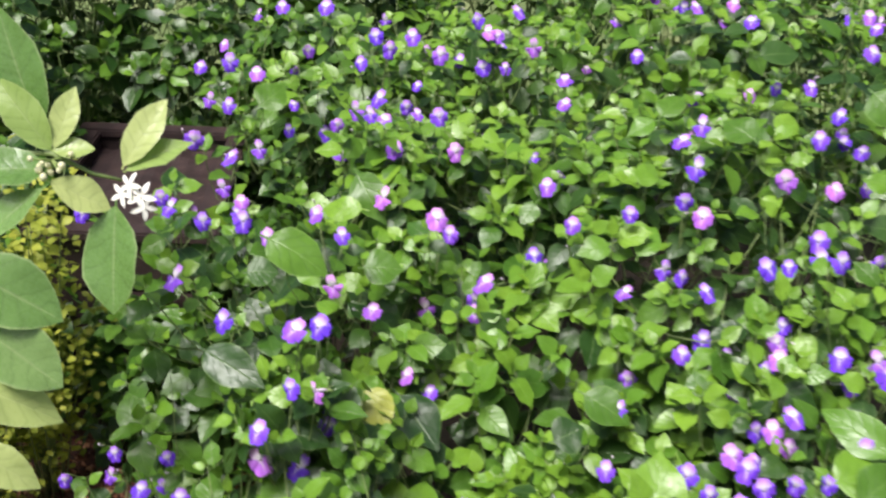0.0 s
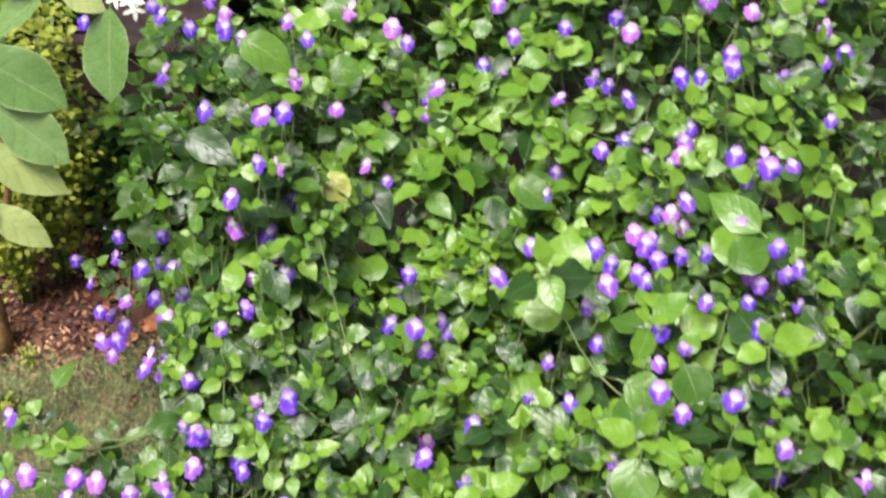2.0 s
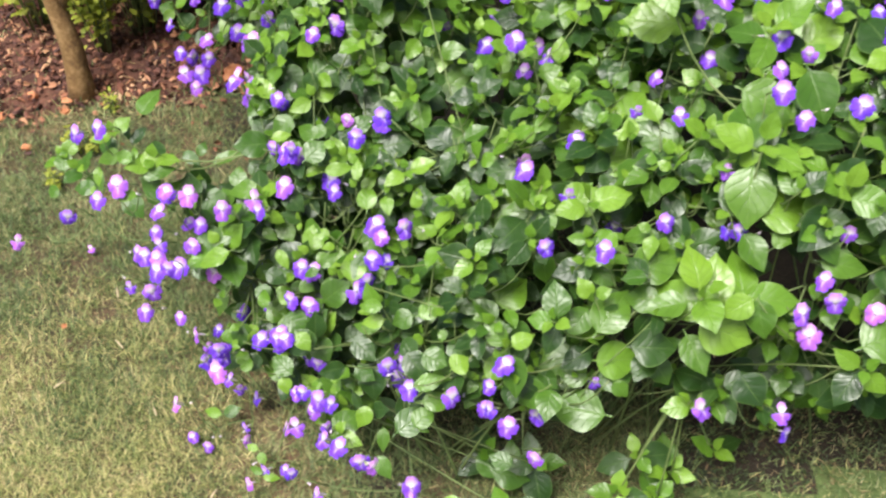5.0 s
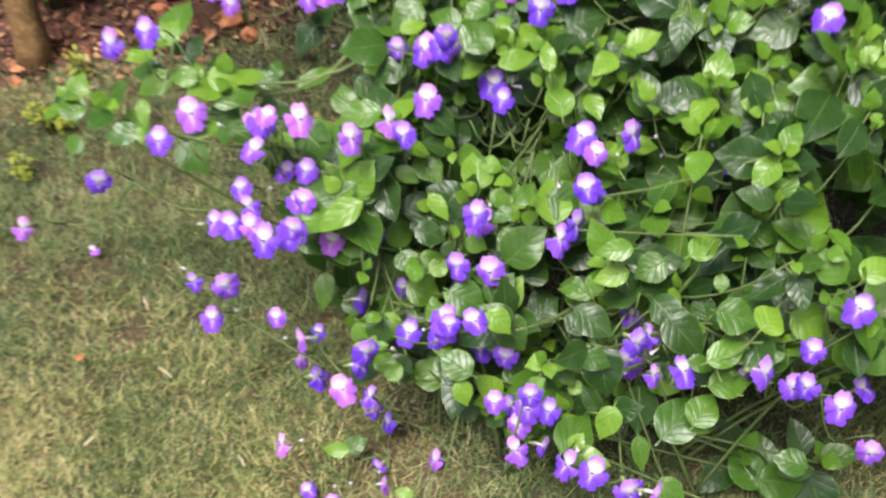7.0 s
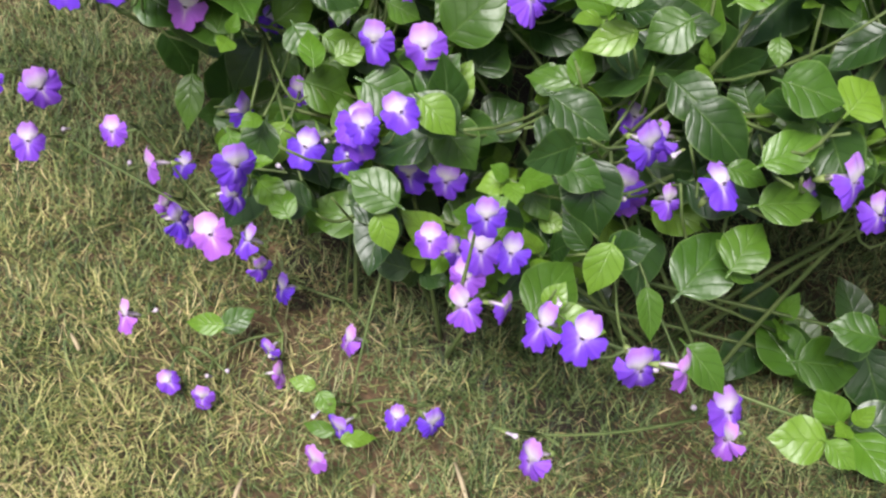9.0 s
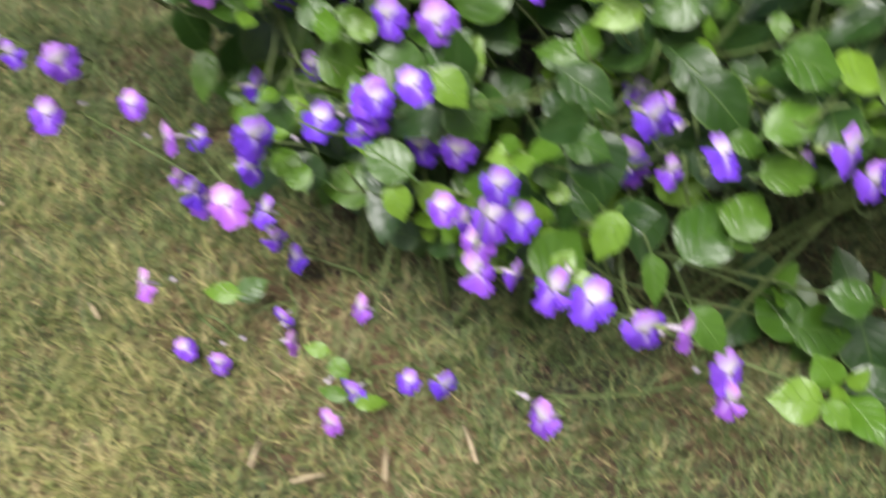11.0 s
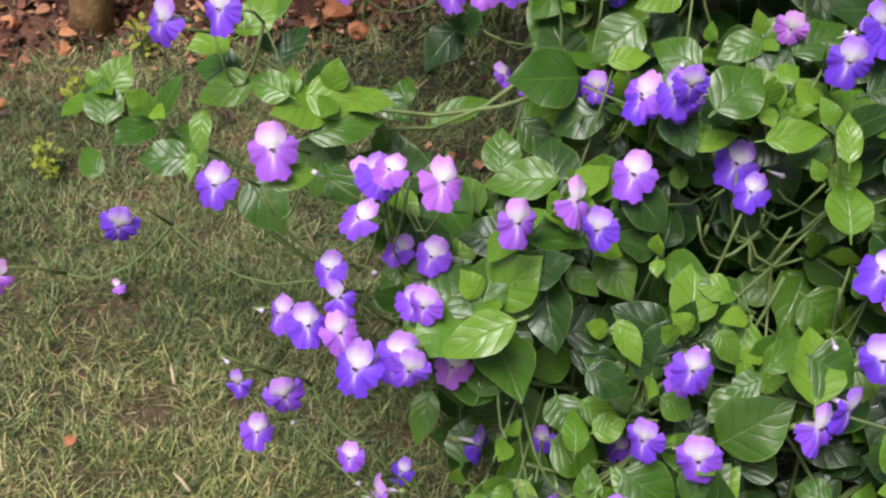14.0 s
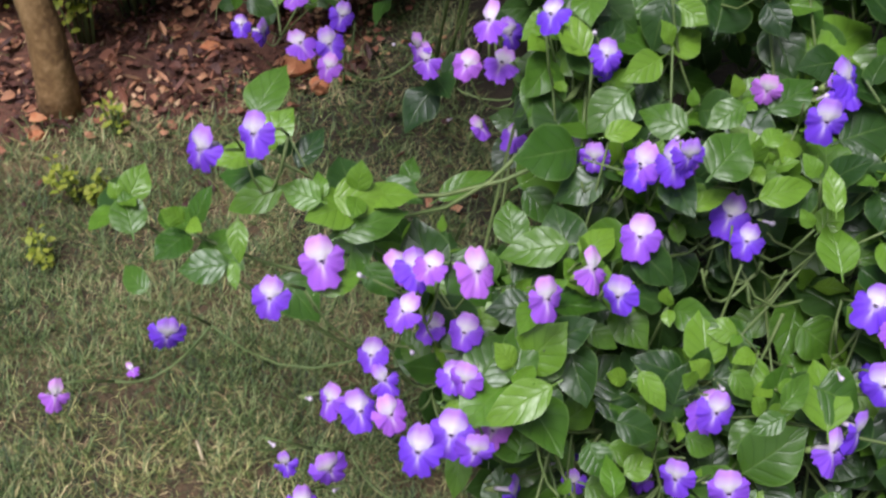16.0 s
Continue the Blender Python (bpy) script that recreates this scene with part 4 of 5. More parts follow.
LEAVES_2 = [(-0.056, 0.498, 0.281, -0.033, 0.488, 0.277, 0.015, 1), (-0.054, 0.549, 0.354, -0.025, 0.559, 0.365, 0.023, 0), (-0.052, 0.465, 0.232, -0.030, 0.485, 0.250, 0.029, 1), (-0.051, 0.474, 0.305, -0.016, 0.482, 0.316, 0.023, 0), (-0.049, 0.474, 0.222, -0.033, 0.466, 0.219, 0.012, 0), (-0.045, 0.494, 0.344, -0.013, 0.481, 0.339, 0.031, 1), (-0.043, 0.476, 0.272, -0.004, 0.474, 0.277, 0.026, 1), (-0.043, 0.480, 0.215, -0.058, 0.497, 0.225, 0.019, 0), (-0.021, 0.549, 0.329, -0.024, 0.535, 0.319, 0.013, 1), (-0.014, 0.541, 0.313, 0.026, 0.513, 0.299, 0.043, 1), (-0.008, 0.484, 0.329, 0.011, 0.496, 0.341, 0.029, 0), (0.034, 0.517, 0.309, 0.067, 0.499, 0.301, 0.033, 0)]
LEAVES_3 = [(0.062, 0.512, 0.054, 0.041, 0.550, 0.078, 0.038, 1), (0.063, 0.518, 0.060, 0.113, 0.507, 0.059, 0.042, 1), (0.081, 0.480, 0.134, 0.049, 0.492, 0.138, 0.027, 1), (0.157, 0.543, 0.312, 0.102, 0.525, 0.291, 0.050, 1), (0.167, 0.511, 0.385, 0.204, 0.554, 0.420, 0.048, 1), (0.173, 0.510, 0.331, 0.229, 0.509, 0.338, 0.049, 0), (0.190, 0.477, 0.263, 0.119, 0.490, 0.263, 0.064, 1), (0.213, 0.505, 0.367, 0.266, 0.501, 0.372, 0.056, 2), (0.239, 0.536, 0.419, 0.198, 0.544, 0.418, 0.036, 1), (0.274, 0.506, 0.393, 0.299, 0.465, 0.367, 0.037, 1), (0.284, 0.500, 0.425, 0.345, 0.476, 0.417, 0.059, 0), (0.287, 0.527, 0.464, 0.294, 0.493, 0.440, 0.028, 0)]
LEAVES_4 = [(0.296, 0.508, 0.444, 0.299, 0.562, 0.483, 0.048, 0), (0.302, 0.519, 0.421, 0.228, 0.553, 0.435, 0.049, 0), (0.332, 0.504, 0.462, 0.393, 0.503, 0.471, 0.051, 0), (0.333, 0.517, 0.448, 0.326, 0.570, 0.485, 0.041, 0), (0.334, 0.453, 0.387, 0.358, 0.422, 0.368, 0.044, 2), (0.413, 0.534, 0.503, 0.468, 0.524, 0.503, 0.036, 1), (0.460, 0.456, 0.446, 0.514, 0.472, 0.465, 0.057, 1), (-0.351, 0.613, 0.029, -0.325, 0.621, 0.039, 0.020, 1), (-0.346, 0.587, 0.065, -0.374, 0.593, 0.065, 0.019, 0), (-0.296, 0.588, 0.169, -0.305, 0.608, 0.182, 0.019, 0), (-0.275, 0.635, 0.254, -0.275, 0.658, 0.270, 0.017, 0), (-0.244, 0.632, 0.244, -0.210, 0.613, 0.235, 0.036, 1)]
LEAVES_5 = [(-0.243, 0.616, 0.134, -0.286, 0.630, 0.138, 0.040, 1), (-0.241, 0.565, 0.192, -0.233, 0.545, 0.179, 0.020, 0), (-0.229, 0.629, 0.223, -0.249, 0.644, 0.231, 0.017, 0), (-0.229, 0.564, 0.200, -0.258, 0.586, 0.211, 0.029, 1), (-0.217, 0.571, 0.279, -0.198, 0.552, 0.268, 0.023, 0), (-0.210, 0.612, 0.221, -0.181, 0.582, 0.204, 0.038, 1), (-0.199, 0.603, 0.233, -0.178, 0.576, 0.216, 0.034, 1), (-0.191, 0.622, 0.351, -0.211, 0.616, 0.344, 0.017, 1), (-0.189, 0.631, 0.347, -0.168, 0.646, 0.361, 0.019, 1), (-0.170, 0.641, 0.241, -0.148, 0.655, 0.254, 0.032, 2), (-0.161, 0.633, 0.195, -0.133, 0.646, 0.208, 0.033, 2), (-0.149, 0.636, 0.317, -0.148, 0.673, 0.344, 0.040, 0)]
LEAVES_6 = [(-0.141, 0.565, 0.281, -0.109, 0.540, 0.268, 0.030, 2), (-0.136, 0.592, 0.220, -0.113, 0.603, 0.231, 0.030, 2), (-0.120, 0.588, 0.270, -0.108, 0.609, 0.287, 0.018, 0), (-0.117, 0.623, 0.243, -0.138, 0.631, 0.245, 0.022, 1), (-0.114, 0.591, 0.269, -0.148, 0.601, 0.271, 0.016, 1), (-0.101, 0.555, 0.360, -0.132, 0.557, 0.357, 0.022, 0), (-0.099, 0.562, 0.327, -0.130, 0.559, 0.320, 0.020, 0), (-0.063, 0.574, 0.325, -0.091, 0.566, 0.314, 0.028, 1), (-0.061, 0.586, 0.298, -0.031, 0.613, 0.322, 0.036, 1), (-0.044, 0.644, 0.304, -0.003, 0.674, 0.332, 0.054, 1), (-0.008, 0.569, 0.359, 0.032, 0.560, 0.358, 0.023, 1), (0.045, 0.581, 0.349, 0.083, 0.607, 0.373, 0.050, 0)]
LEAVES_7 = [(0.046, 0.610, 0.355, -0.013, 0.597, 0.337, 0.052, 1), (0.100, 0.649, 0.449, 0.044, 0.654, 0.446, 0.042, 1), (0.125, 0.641, 0.467, 0.164, 0.661, 0.487, 0.048, 0), (0.207, 0.563, 0.438, 0.266, 0.582, 0.460, 0.060, 1), (0.296, 0.599, 0.534, 0.337, 0.601, 0.541, 0.047, 2), (0.342, 0.570, 0.535, 0.404, 0.582, 0.552, 0.054, 0), (0.358, 0.561, 0.517, 0.380, 0.552, 0.514, 0.028, 1), (-0.575, 0.741, 0.345, -0.593, 0.758, 0.354, 0.017, 1), (-0.518, 0.739, 0.372, -0.517, 0.724, 0.362, 0.009, 0), (-0.464, 0.681, 0.403, -0.439, 0.690, 0.412, 0.016, 0), (-0.451, 0.749, 0.384, -0.408, 0.761, 0.399, 0.023, 1), (-0.436, 0.723, 0.383, -0.419, 0.705, 0.372, 0.019, 1)]
LEAVES_8 = [(-0.365, 0.688, 0.309, -0.341, 0.714, 0.331, 0.036, 1), (-0.359, 0.744, 0.168, -0.366, 0.711, 0.143, 0.021, 1), (-0.341, 0.684, 0.314, -0.331, 0.719, 0.340, 0.027, 1), (-0.334, 0.671, 0.256, -0.324, 0.697, 0.276, 0.028, 1), (-0.327, 0.697, 0.307, -0.301, 0.708, 0.318, 0.024, 1), (-0.321, 0.668, 0.329, -0.365, 0.653, 0.312, 0.030, 0), (-0.298, 0.721, 0.209, -0.283, 0.697, 0.194, 0.017, 1), (-0.286, 0.731, 0.315, -0.265, 0.717, 0.307, 0.019, 1), (-0.285, 0.676, 0.257, -0.275, 0.656, 0.244, 0.024, 1), (-0.281, 0.710, 0.179, -0.296, 0.735, 0.194, 0.019, 1), (-0.280, 0.723, 0.263, -0.236, 0.730, 0.274, 0.038, 2), (-0.280, 0.676, 0.210, -0.246, 0.664, 0.206, 0.035, 1)]
LEAVES_9 = [(-0.274, 0.714, 0.257, -0.235, 0.701, 0.253, 0.026, 2), (-0.273, 0.669, 0.291, -0.244, 0.658, 0.287, 0.024, 2), (-0.266, 0.687, 0.240, -0.235, 0.671, 0.233, 0.019, 0), (-0.264, 0.746, 0.317, -0.242, 0.720, 0.302, 0.029, 1), (-0.259, 0.665, 0.237, -0.237, 0.671, 0.244, 0.019, 0), (-0.258, 0.688, 0.317, -0.242, 0.666, 0.303, 0.019, 0), (-0.246, 0.690, 0.239, -0.213, 0.692, 0.245, 0.018, 1), (-0.226, 0.662, 0.281, -0.206, 0.653, 0.277, 0.025, 1), (-0.221, 0.747, 0.433, -0.195, 0.768, 0.451, 0.034, 1), (-0.200, 0.680, 0.324, -0.186, 0.664, 0.314, 0.017, 1), (-0.193, 0.733, 0.426, -0.156, 0.738, 0.434, 0.023, 0), (-0.193, 0.747, 0.457, -0.181, 0.755, 0.465, 0.014, 0)]
LEAVES_10 = [(-0.163, 0.694, 0.235, -0.144, 0.665, 0.217, 0.034, 2), (-0.157, 0.651, 0.185, -0.128, 0.660, 0.195, 0.037, 2), (-0.152, 0.658, 0.332, -0.125, 0.646, 0.327, 0.039, 1), (-0.149, 0.718, 0.427, -0.149, 0.743, 0.445, 0.015, 0), (-0.135, 0.708, 0.384, -0.137, 0.738, 0.405, 0.028, 0), (-0.132, 0.732, 0.309, -0.107, 0.714, 0.299, 0.035, 1), (-0.065, 0.735, 0.337, -0.076, 0.769, 0.360, 0.041, 1), (0.162, 0.708, 0.490, 0.221, 0.720, 0.507, 0.066, 0), (0.261, 0.712, 0.514, 0.207, 0.745, 0.530, 0.046, 1), (0.318, 0.692, 0.626, 0.375, 0.663, 0.614, 0.063, 1), (0.375, 0.675, 0.589, 0.311, 0.661, 0.569, 0.049, 1), (0.392, 0.704, 0.649, 0.415, 0.653, 0.616, 0.065, 1)]
LEAVES_11 = [(-0.599, 0.833, 0.312, -0.607, 0.861, 0.331, 0.027, 1), (-0.525, 0.759, 0.351, -0.558, 0.759, 0.346, 0.024, 1), (-0.516, 0.766, 0.383, -0.516, 0.744, 0.367, 0.016, 0), (-0.500, 0.806, 0.386, -0.533, 0.813, 0.386, 0.025, 1), (-0.492, 0.778, 0.321, -0.466, 0.751, 0.306, 0.032, 1), (-0.488, 0.788, 0.391, -0.525, 0.781, 0.381, 0.028, 0), (-0.484, 0.816, 0.395, -0.493, 0.836, 0.408, 0.015, 1), (-0.478, 0.807, 0.393, -0.462, 0.829, 0.412, 0.022, 2), (-0.463, 0.756, 0.407, -0.489, 0.767, 0.411, 0.020, 0), (-0.462, 0.763, 0.403, -0.465, 0.779, 0.414, 0.011, 0), (-0.455, 0.767, 0.401, -0.420, 0.765, 0.404, 0.027, 0), (-0.417, 0.842, 0.354, -0.391, 0.825, 0.345, 0.019, 1)]
LEAVES_12 = [(-0.380, 0.784, 0.330, -0.346, 0.755, 0.314, 0.041, 1), (-0.378, 0.848, 0.329, -0.336, 0.864, 0.347, 0.022, 1), (-0.330, 0.791, 0.336, -0.332, 0.818, 0.355, 0.026, 1), (-0.318, 0.833, 0.350, -0.293, 0.811, 0.338, 0.029, 1), (-0.295, 0.775, 0.350, -0.343, 0.775, 0.343, 0.033, 1), (-0.276, 0.803, 0.421, -0.250, 0.808, 0.428, 0.019, 0), (-0.269, 0.810, 0.380, -0.304, 0.803, 0.370, 0.027, 2), (-0.256, 0.757, 0.363, -0.227, 0.736, 0.352, 0.030, 2), (-0.253, 0.843, 0.361, -0.267, 0.807, 0.333, 0.039, 2), (-0.253, 0.843, 0.428, -0.282, 0.824, 0.410, 0.032, 1), (-0.226, 0.754, 0.399, -0.197, 0.763, 0.410, 0.016, 0), (-0.220, 0.770, 0.355, -0.221, 0.785, 0.366, 0.012, 0)]
LEAVES_13 = [(-0.216, 0.815, 0.417, -0.247, 0.831, 0.424, 0.025, 1), (-0.196, 0.784, 0.460, -0.221, 0.775, 0.450, 0.020, 1), (-0.187, 0.790, 0.322, -0.155, 0.781, 0.320, 0.031, 2), (-0.186, 0.771, 0.333, -0.150, 0.786, 0.348, 0.043, 2), (-0.166, 0.807, 0.438, -0.133, 0.823, 0.454, 0.026, 1), (-0.139, 0.760, 0.287, -0.167, 0.762, 0.285, 0.027, 1), (-0.139, 0.757, 0.303, -0.128, 0.742, 0.294, 0.019, 1), (-0.119, 0.792, 0.425, -0.079, 0.799, 0.437, 0.048, 2), (-0.109, 0.784, 0.342, -0.130, 0.765, 0.325, 0.032, 1), (-0.020, 0.782, 0.420, -0.004, 0.839, 0.463, 0.053, 1), (0.147, 0.773, 0.452, 0.132, 0.842, 0.499, 0.052, 0), (0.197, 0.791, 0.493, 0.230, 0.826, 0.522, 0.061, 0)]
LEAVES_14 = [(0.256, 0.843, 0.616, 0.189, 0.853, 0.613, 0.064, 0), (0.394, 0.825, 0.611, 0.328, 0.831, 0.605, 0.036, 0), (0.415, 0.799, 0.621, 0.462, 0.830, 0.650, 0.051, 0), (0.417, 0.848, 0.594, 0.400, 0.894, 0.625, 0.053, 0), (0.459, 0.767, 0.629, 0.505, 0.776, 0.642, 0.039, 0), (0.533, 0.790, 0.631, 0.570, 0.773, 0.624, 0.043, 1), (-0.401, 0.860, 0.333, -0.394, 0.878, 0.347, 0.016, 1), (-0.304, 0.913, 0.288, -0.260, 0.930, 0.307, 0.044, 1), (-0.236, 0.925, 0.439, -0.194, 0.953, 0.465, 0.057, 1), (-0.213, 0.931, 0.559, -0.221, 0.976, 0.589, 0.042, 0), (-0.195, 0.924, 0.384, -0.157, 0.918, 0.385, 0.024, 1), (-0.190, 0.931, 0.382, -0.207, 0.919, 0.371, 0.022, 1)]
LEAVES_15 = [(-0.186, 0.883, 0.452, -0.172, 0.915, 0.477, 0.046, 2), (-0.131, 0.927, 0.530, -0.135, 0.975, 0.565, 0.033, 0), (-0.125, 0.854, 0.447, -0.077, 0.875, 0.470, 0.054, 0), (-0.086, 0.939, 0.511, -0.094, 0.981, 0.539, 0.039, 0), (-0.078, 0.895, 0.492, -0.026, 0.910, 0.510, 0.045, 0), (-0.053, 0.888, 0.472, 0.019, 0.875, 0.473, 0.056, 1), (0.017, 0.856, 0.439, 0.070, 0.830, 0.428, 0.054, 1), (0.259, 0.902, 0.620, 0.273, 0.976, 0.675, 0.071, 0), (0.269, 0.889, 0.649, 0.214, 0.906, 0.653, 0.038, 0), (0.293, 0.889, 0.603, 0.333, 0.917, 0.629, 0.049, 2), (0.458, 0.894, 0.694, 0.538, 0.909, 0.717, 0.067, 0), (0.478, 0.864, 0.689, 0.540, 0.896, 0.720, 0.066, 1)]
LEAVES_16 = [(0.526, 0.917, 0.716, 0.459, 0.971, 0.746, 0.059, 0), (-0.516, 0.964, 0.322, -0.495, 1.000, 0.351, 0.037, 1), (-0.291, 1.026, 0.532, -0.290, 1.060, 0.557, 0.037, 1), (-0.285, 1.041, 0.514, -0.300, 1.081, 0.540, 0.031, 1), (-0.284, 1.029, 0.764, -0.209, 0.985, 0.744, 0.050, 2), (-0.256, 0.982, 0.356, -0.311, 0.986, 0.351, 0.050, 1), (-0.184, 0.968, 0.583, -0.208, 1.011, 0.609, 0.051, 1), (-0.048, 1.045, 0.507, -0.051, 1.085, 0.535, 0.041, 0), (-0.018, 1.025, 0.517, -0.013, 1.068, 0.549, 0.048, 0), (0.151, 1.030, 0.641, 0.191, 1.042, 0.655, 0.051, 2), (-0.241, 1.101, 0.834, -0.203, 1.101, 0.839, 0.050, 2), (-0.220, 1.150, 0.857, -0.141, 1.113, 0.842, 0.064, 1)]
LEAVES_17 = [(-0.087, 1.103, 0.665, -0.063, 1.051, 0.631, 0.048, 3), (0.203, 1.120, 0.651, 0.262, 1.085, 0.635, 0.064, 1), (-0.046, 1.169, 0.606, 0.010, 1.103, 0.567, 0.069, 2), (-0.101, 1.267, 0.756, -0.046, 1.264, 0.762, 0.059, 1), (0.061, 1.291, 0.635, 0.020, 1.259, 0.606, 0.035, 0), (0.294, 1.301, 0.771, 0.325, 1.342, 0.805, 0.050, 0), (0.294, 1.330, 0.756, 0.240, 1.348, 0.761, 0.037, 0), (-0.109, 1.376, 0.795, -0.176, 1.387, 0.794, 0.041, 0), (0.298, 1.370, 0.854, 0.327, 1.402, 0.881, 0.037, 0), (-0.276, 1.535, 0.892, -0.238, 1.569, 0.921, 0.054, 1), (-0.120, 1.481, 0.806, -0.083, 1.414, 0.763, 0.056, 1), (0.337, 1.491, 0.908, 0.294, 1.478, 0.893, 0.037, 0)]
LEAVES_18 = [(0.347, 1.493, 0.916, 0.386, 1.528, 0.947, 0.043, 1), (0.488, 1.464, 0.894, 0.448, 1.503, 0.916, 0.058, 1), (0.510, 1.495, 0.843, 0.570, 1.498, 0.853, 0.064, 0), (0.544, 1.542, 0.905, 0.580, 1.510, 0.887, 0.045, 0), (0.685, 1.525, 0.955, 0.726, 1.473, 0.924, 0.075, 1), (0.512, 1.573, 0.994, 0.577, 1.579, 1.007, 0.065, 2)]
SINGLE = (LEAVES_1, LEAVES_2, LEAVES_3, LEAVES_4, LEAVES_5, LEAVES_6, LEAVES_7, LEAVES_8, LEAVES_9, LEAVES_10, LEAVES_11, LEAVES_12, LEAVES_13, LEAVES_14, LEAVES_15, LEAVES_16, LEAVES_17, LEAVES_18)
KNOWN = np.array(HEADS_1 + HEADS_21 + HEADS_2 + HEADS_3 + HEADS_4 + HEADS_5 + HEADS_6 + HEADS_7 + HEADS_8 + HEADS_9 + HEADS_10 + HEADS_11 + HEADS_12 + HEADS_13 + HEADS_14 + HEADS_15 + HEADS_16 + HEADS_17 + HEADS_18 + HEADS_19 + HEADS_20 + [tuple((np.array(r[:3]) + r[3:6]) / 2) for s in SINGLE for r in s])

bush((-0.26, 0.69), HEADS_1 + HEADS_21 + HEADS_2, [(-0.34, 0.69, 0.32, 0.054, 0.86), (-0.25, 0.72, 0.27, 0.043, 0.20)], 0)
bush((-0.03, 0.56), HEADS_3, [(0.02, 0.58, 0.37, 0.064, 0.40), (-0.02, 0.65, 0.34, 0.054, 0.40), (0.05, 0.54, 0.08, 0.051, 0.30), (0.08, 0.46, 0.06, 0.047, 0.50), (0.12, 0.52, 0.09, 0.051, 0.20), (0.08, 0.62, 0.49, 0.054, 0.40), (0.09, 0.53, 0.05, 0.043, 0.85)], 0)
bush((-0.14, 0.62), HEADS_4, [(-0.12, 0.76, 0.32, 0.050, 0.30)], 0)
bush((-0.18, 0.90), HEADS_5, [(-0.16, 0.88, 0.66, 0.050, 0.60)], 4)
bush((-0.27, 0.80), HEADS_6 + HEADS_7, [(-0.44, 0.77, 0.40, 0.045, 0.86)], 0)
bush((0.02, 0.70), HEADS_8, [], 4)
bush((0.26, 0.66), HEADS_9, [(0.22, 0.81, 0.72, 0.072, 0.86), (0.28, 0.50, 0.48, 0.064, 0.86), (0.33, 0.60, 0.62, 0.072, 0.86), (0.15, 0.62, 0.50, 0.060, 0.86), (0.36, 0.78, 0.66, 0.068, 0.86), (0.31, 0.51, 0.10, 0.051, 0.85), (0.26, 0.52, 0.12, 0.047, 0.85), (0.36, 0.52, 0.14, 0.051, 0.85), (0.29, 0.48, 0.08, 0.047, 0.85), (0.23, 0.47, 0.10, 0.043, 0.85)], 8)
bush((0.52, 0.68), HEADS_10, [(0.42, 0.55, 0.60, 0.068, 0.86), (0.50, 0.72, 0.68, 0.064, 0.86)], 8)
bush((0.84, 0.80), [], [], 8)
bush((-0.12, 1.16), HEADS_11, [], 4)
bush((0.18, 1.12), HEADS_12, [], 4)
bush((0.48, 1.12), HEADS_13, [], 8)
bush((0.84, 1.24), HEADS_14, [], 8)
bush((-0.16, 1.62), HEADS_15, [], 4)
bush((0.16, 1.62), HEADS_16, [], 4)
bush((0.54, 1.62), HEADS_17, [], 8)
bush((0.94, 1.72), HEADS_18, [], 8)
side = random.Random(77)
bush((-0.30, 1.50), HEADS_19, [(side.uniform(-0.44, -0.16), side.uniform(1.20, 1.60), side.uniform(0.46, 0.76), side.uniform(0.042, 0.062), side.uniform(0.1, 0.8)) for _ in range(46)], 0)
bush((-0.28, 0.98), HEADS_20, [(-0.61, 0.86, 0.32, 0.043, 0.60), (-0.50, 0.80, 0.42, 0.043, 0.50), (-0.55, 0.78, 0.37, 0.040, 0.40)], 0)
for rows in SINGLE:
    set_leaves(rows)
# the bushes further back and to the side
for spot in [(1.2, 1.25), (1.2, 0.8), (0.1, 2.1), (0.5, 2.2), (0.95, 2.25), (1.4, 1.75), (1.45, 2.3), (-0.2, 2.15), (0.74, 0.62), (1.04, 0.62), (1.42, 0.72), (1.62, 1.2), (1.75, 1.75)]:
    bush(spot, [], (), 8, 0.28, 90, 40)


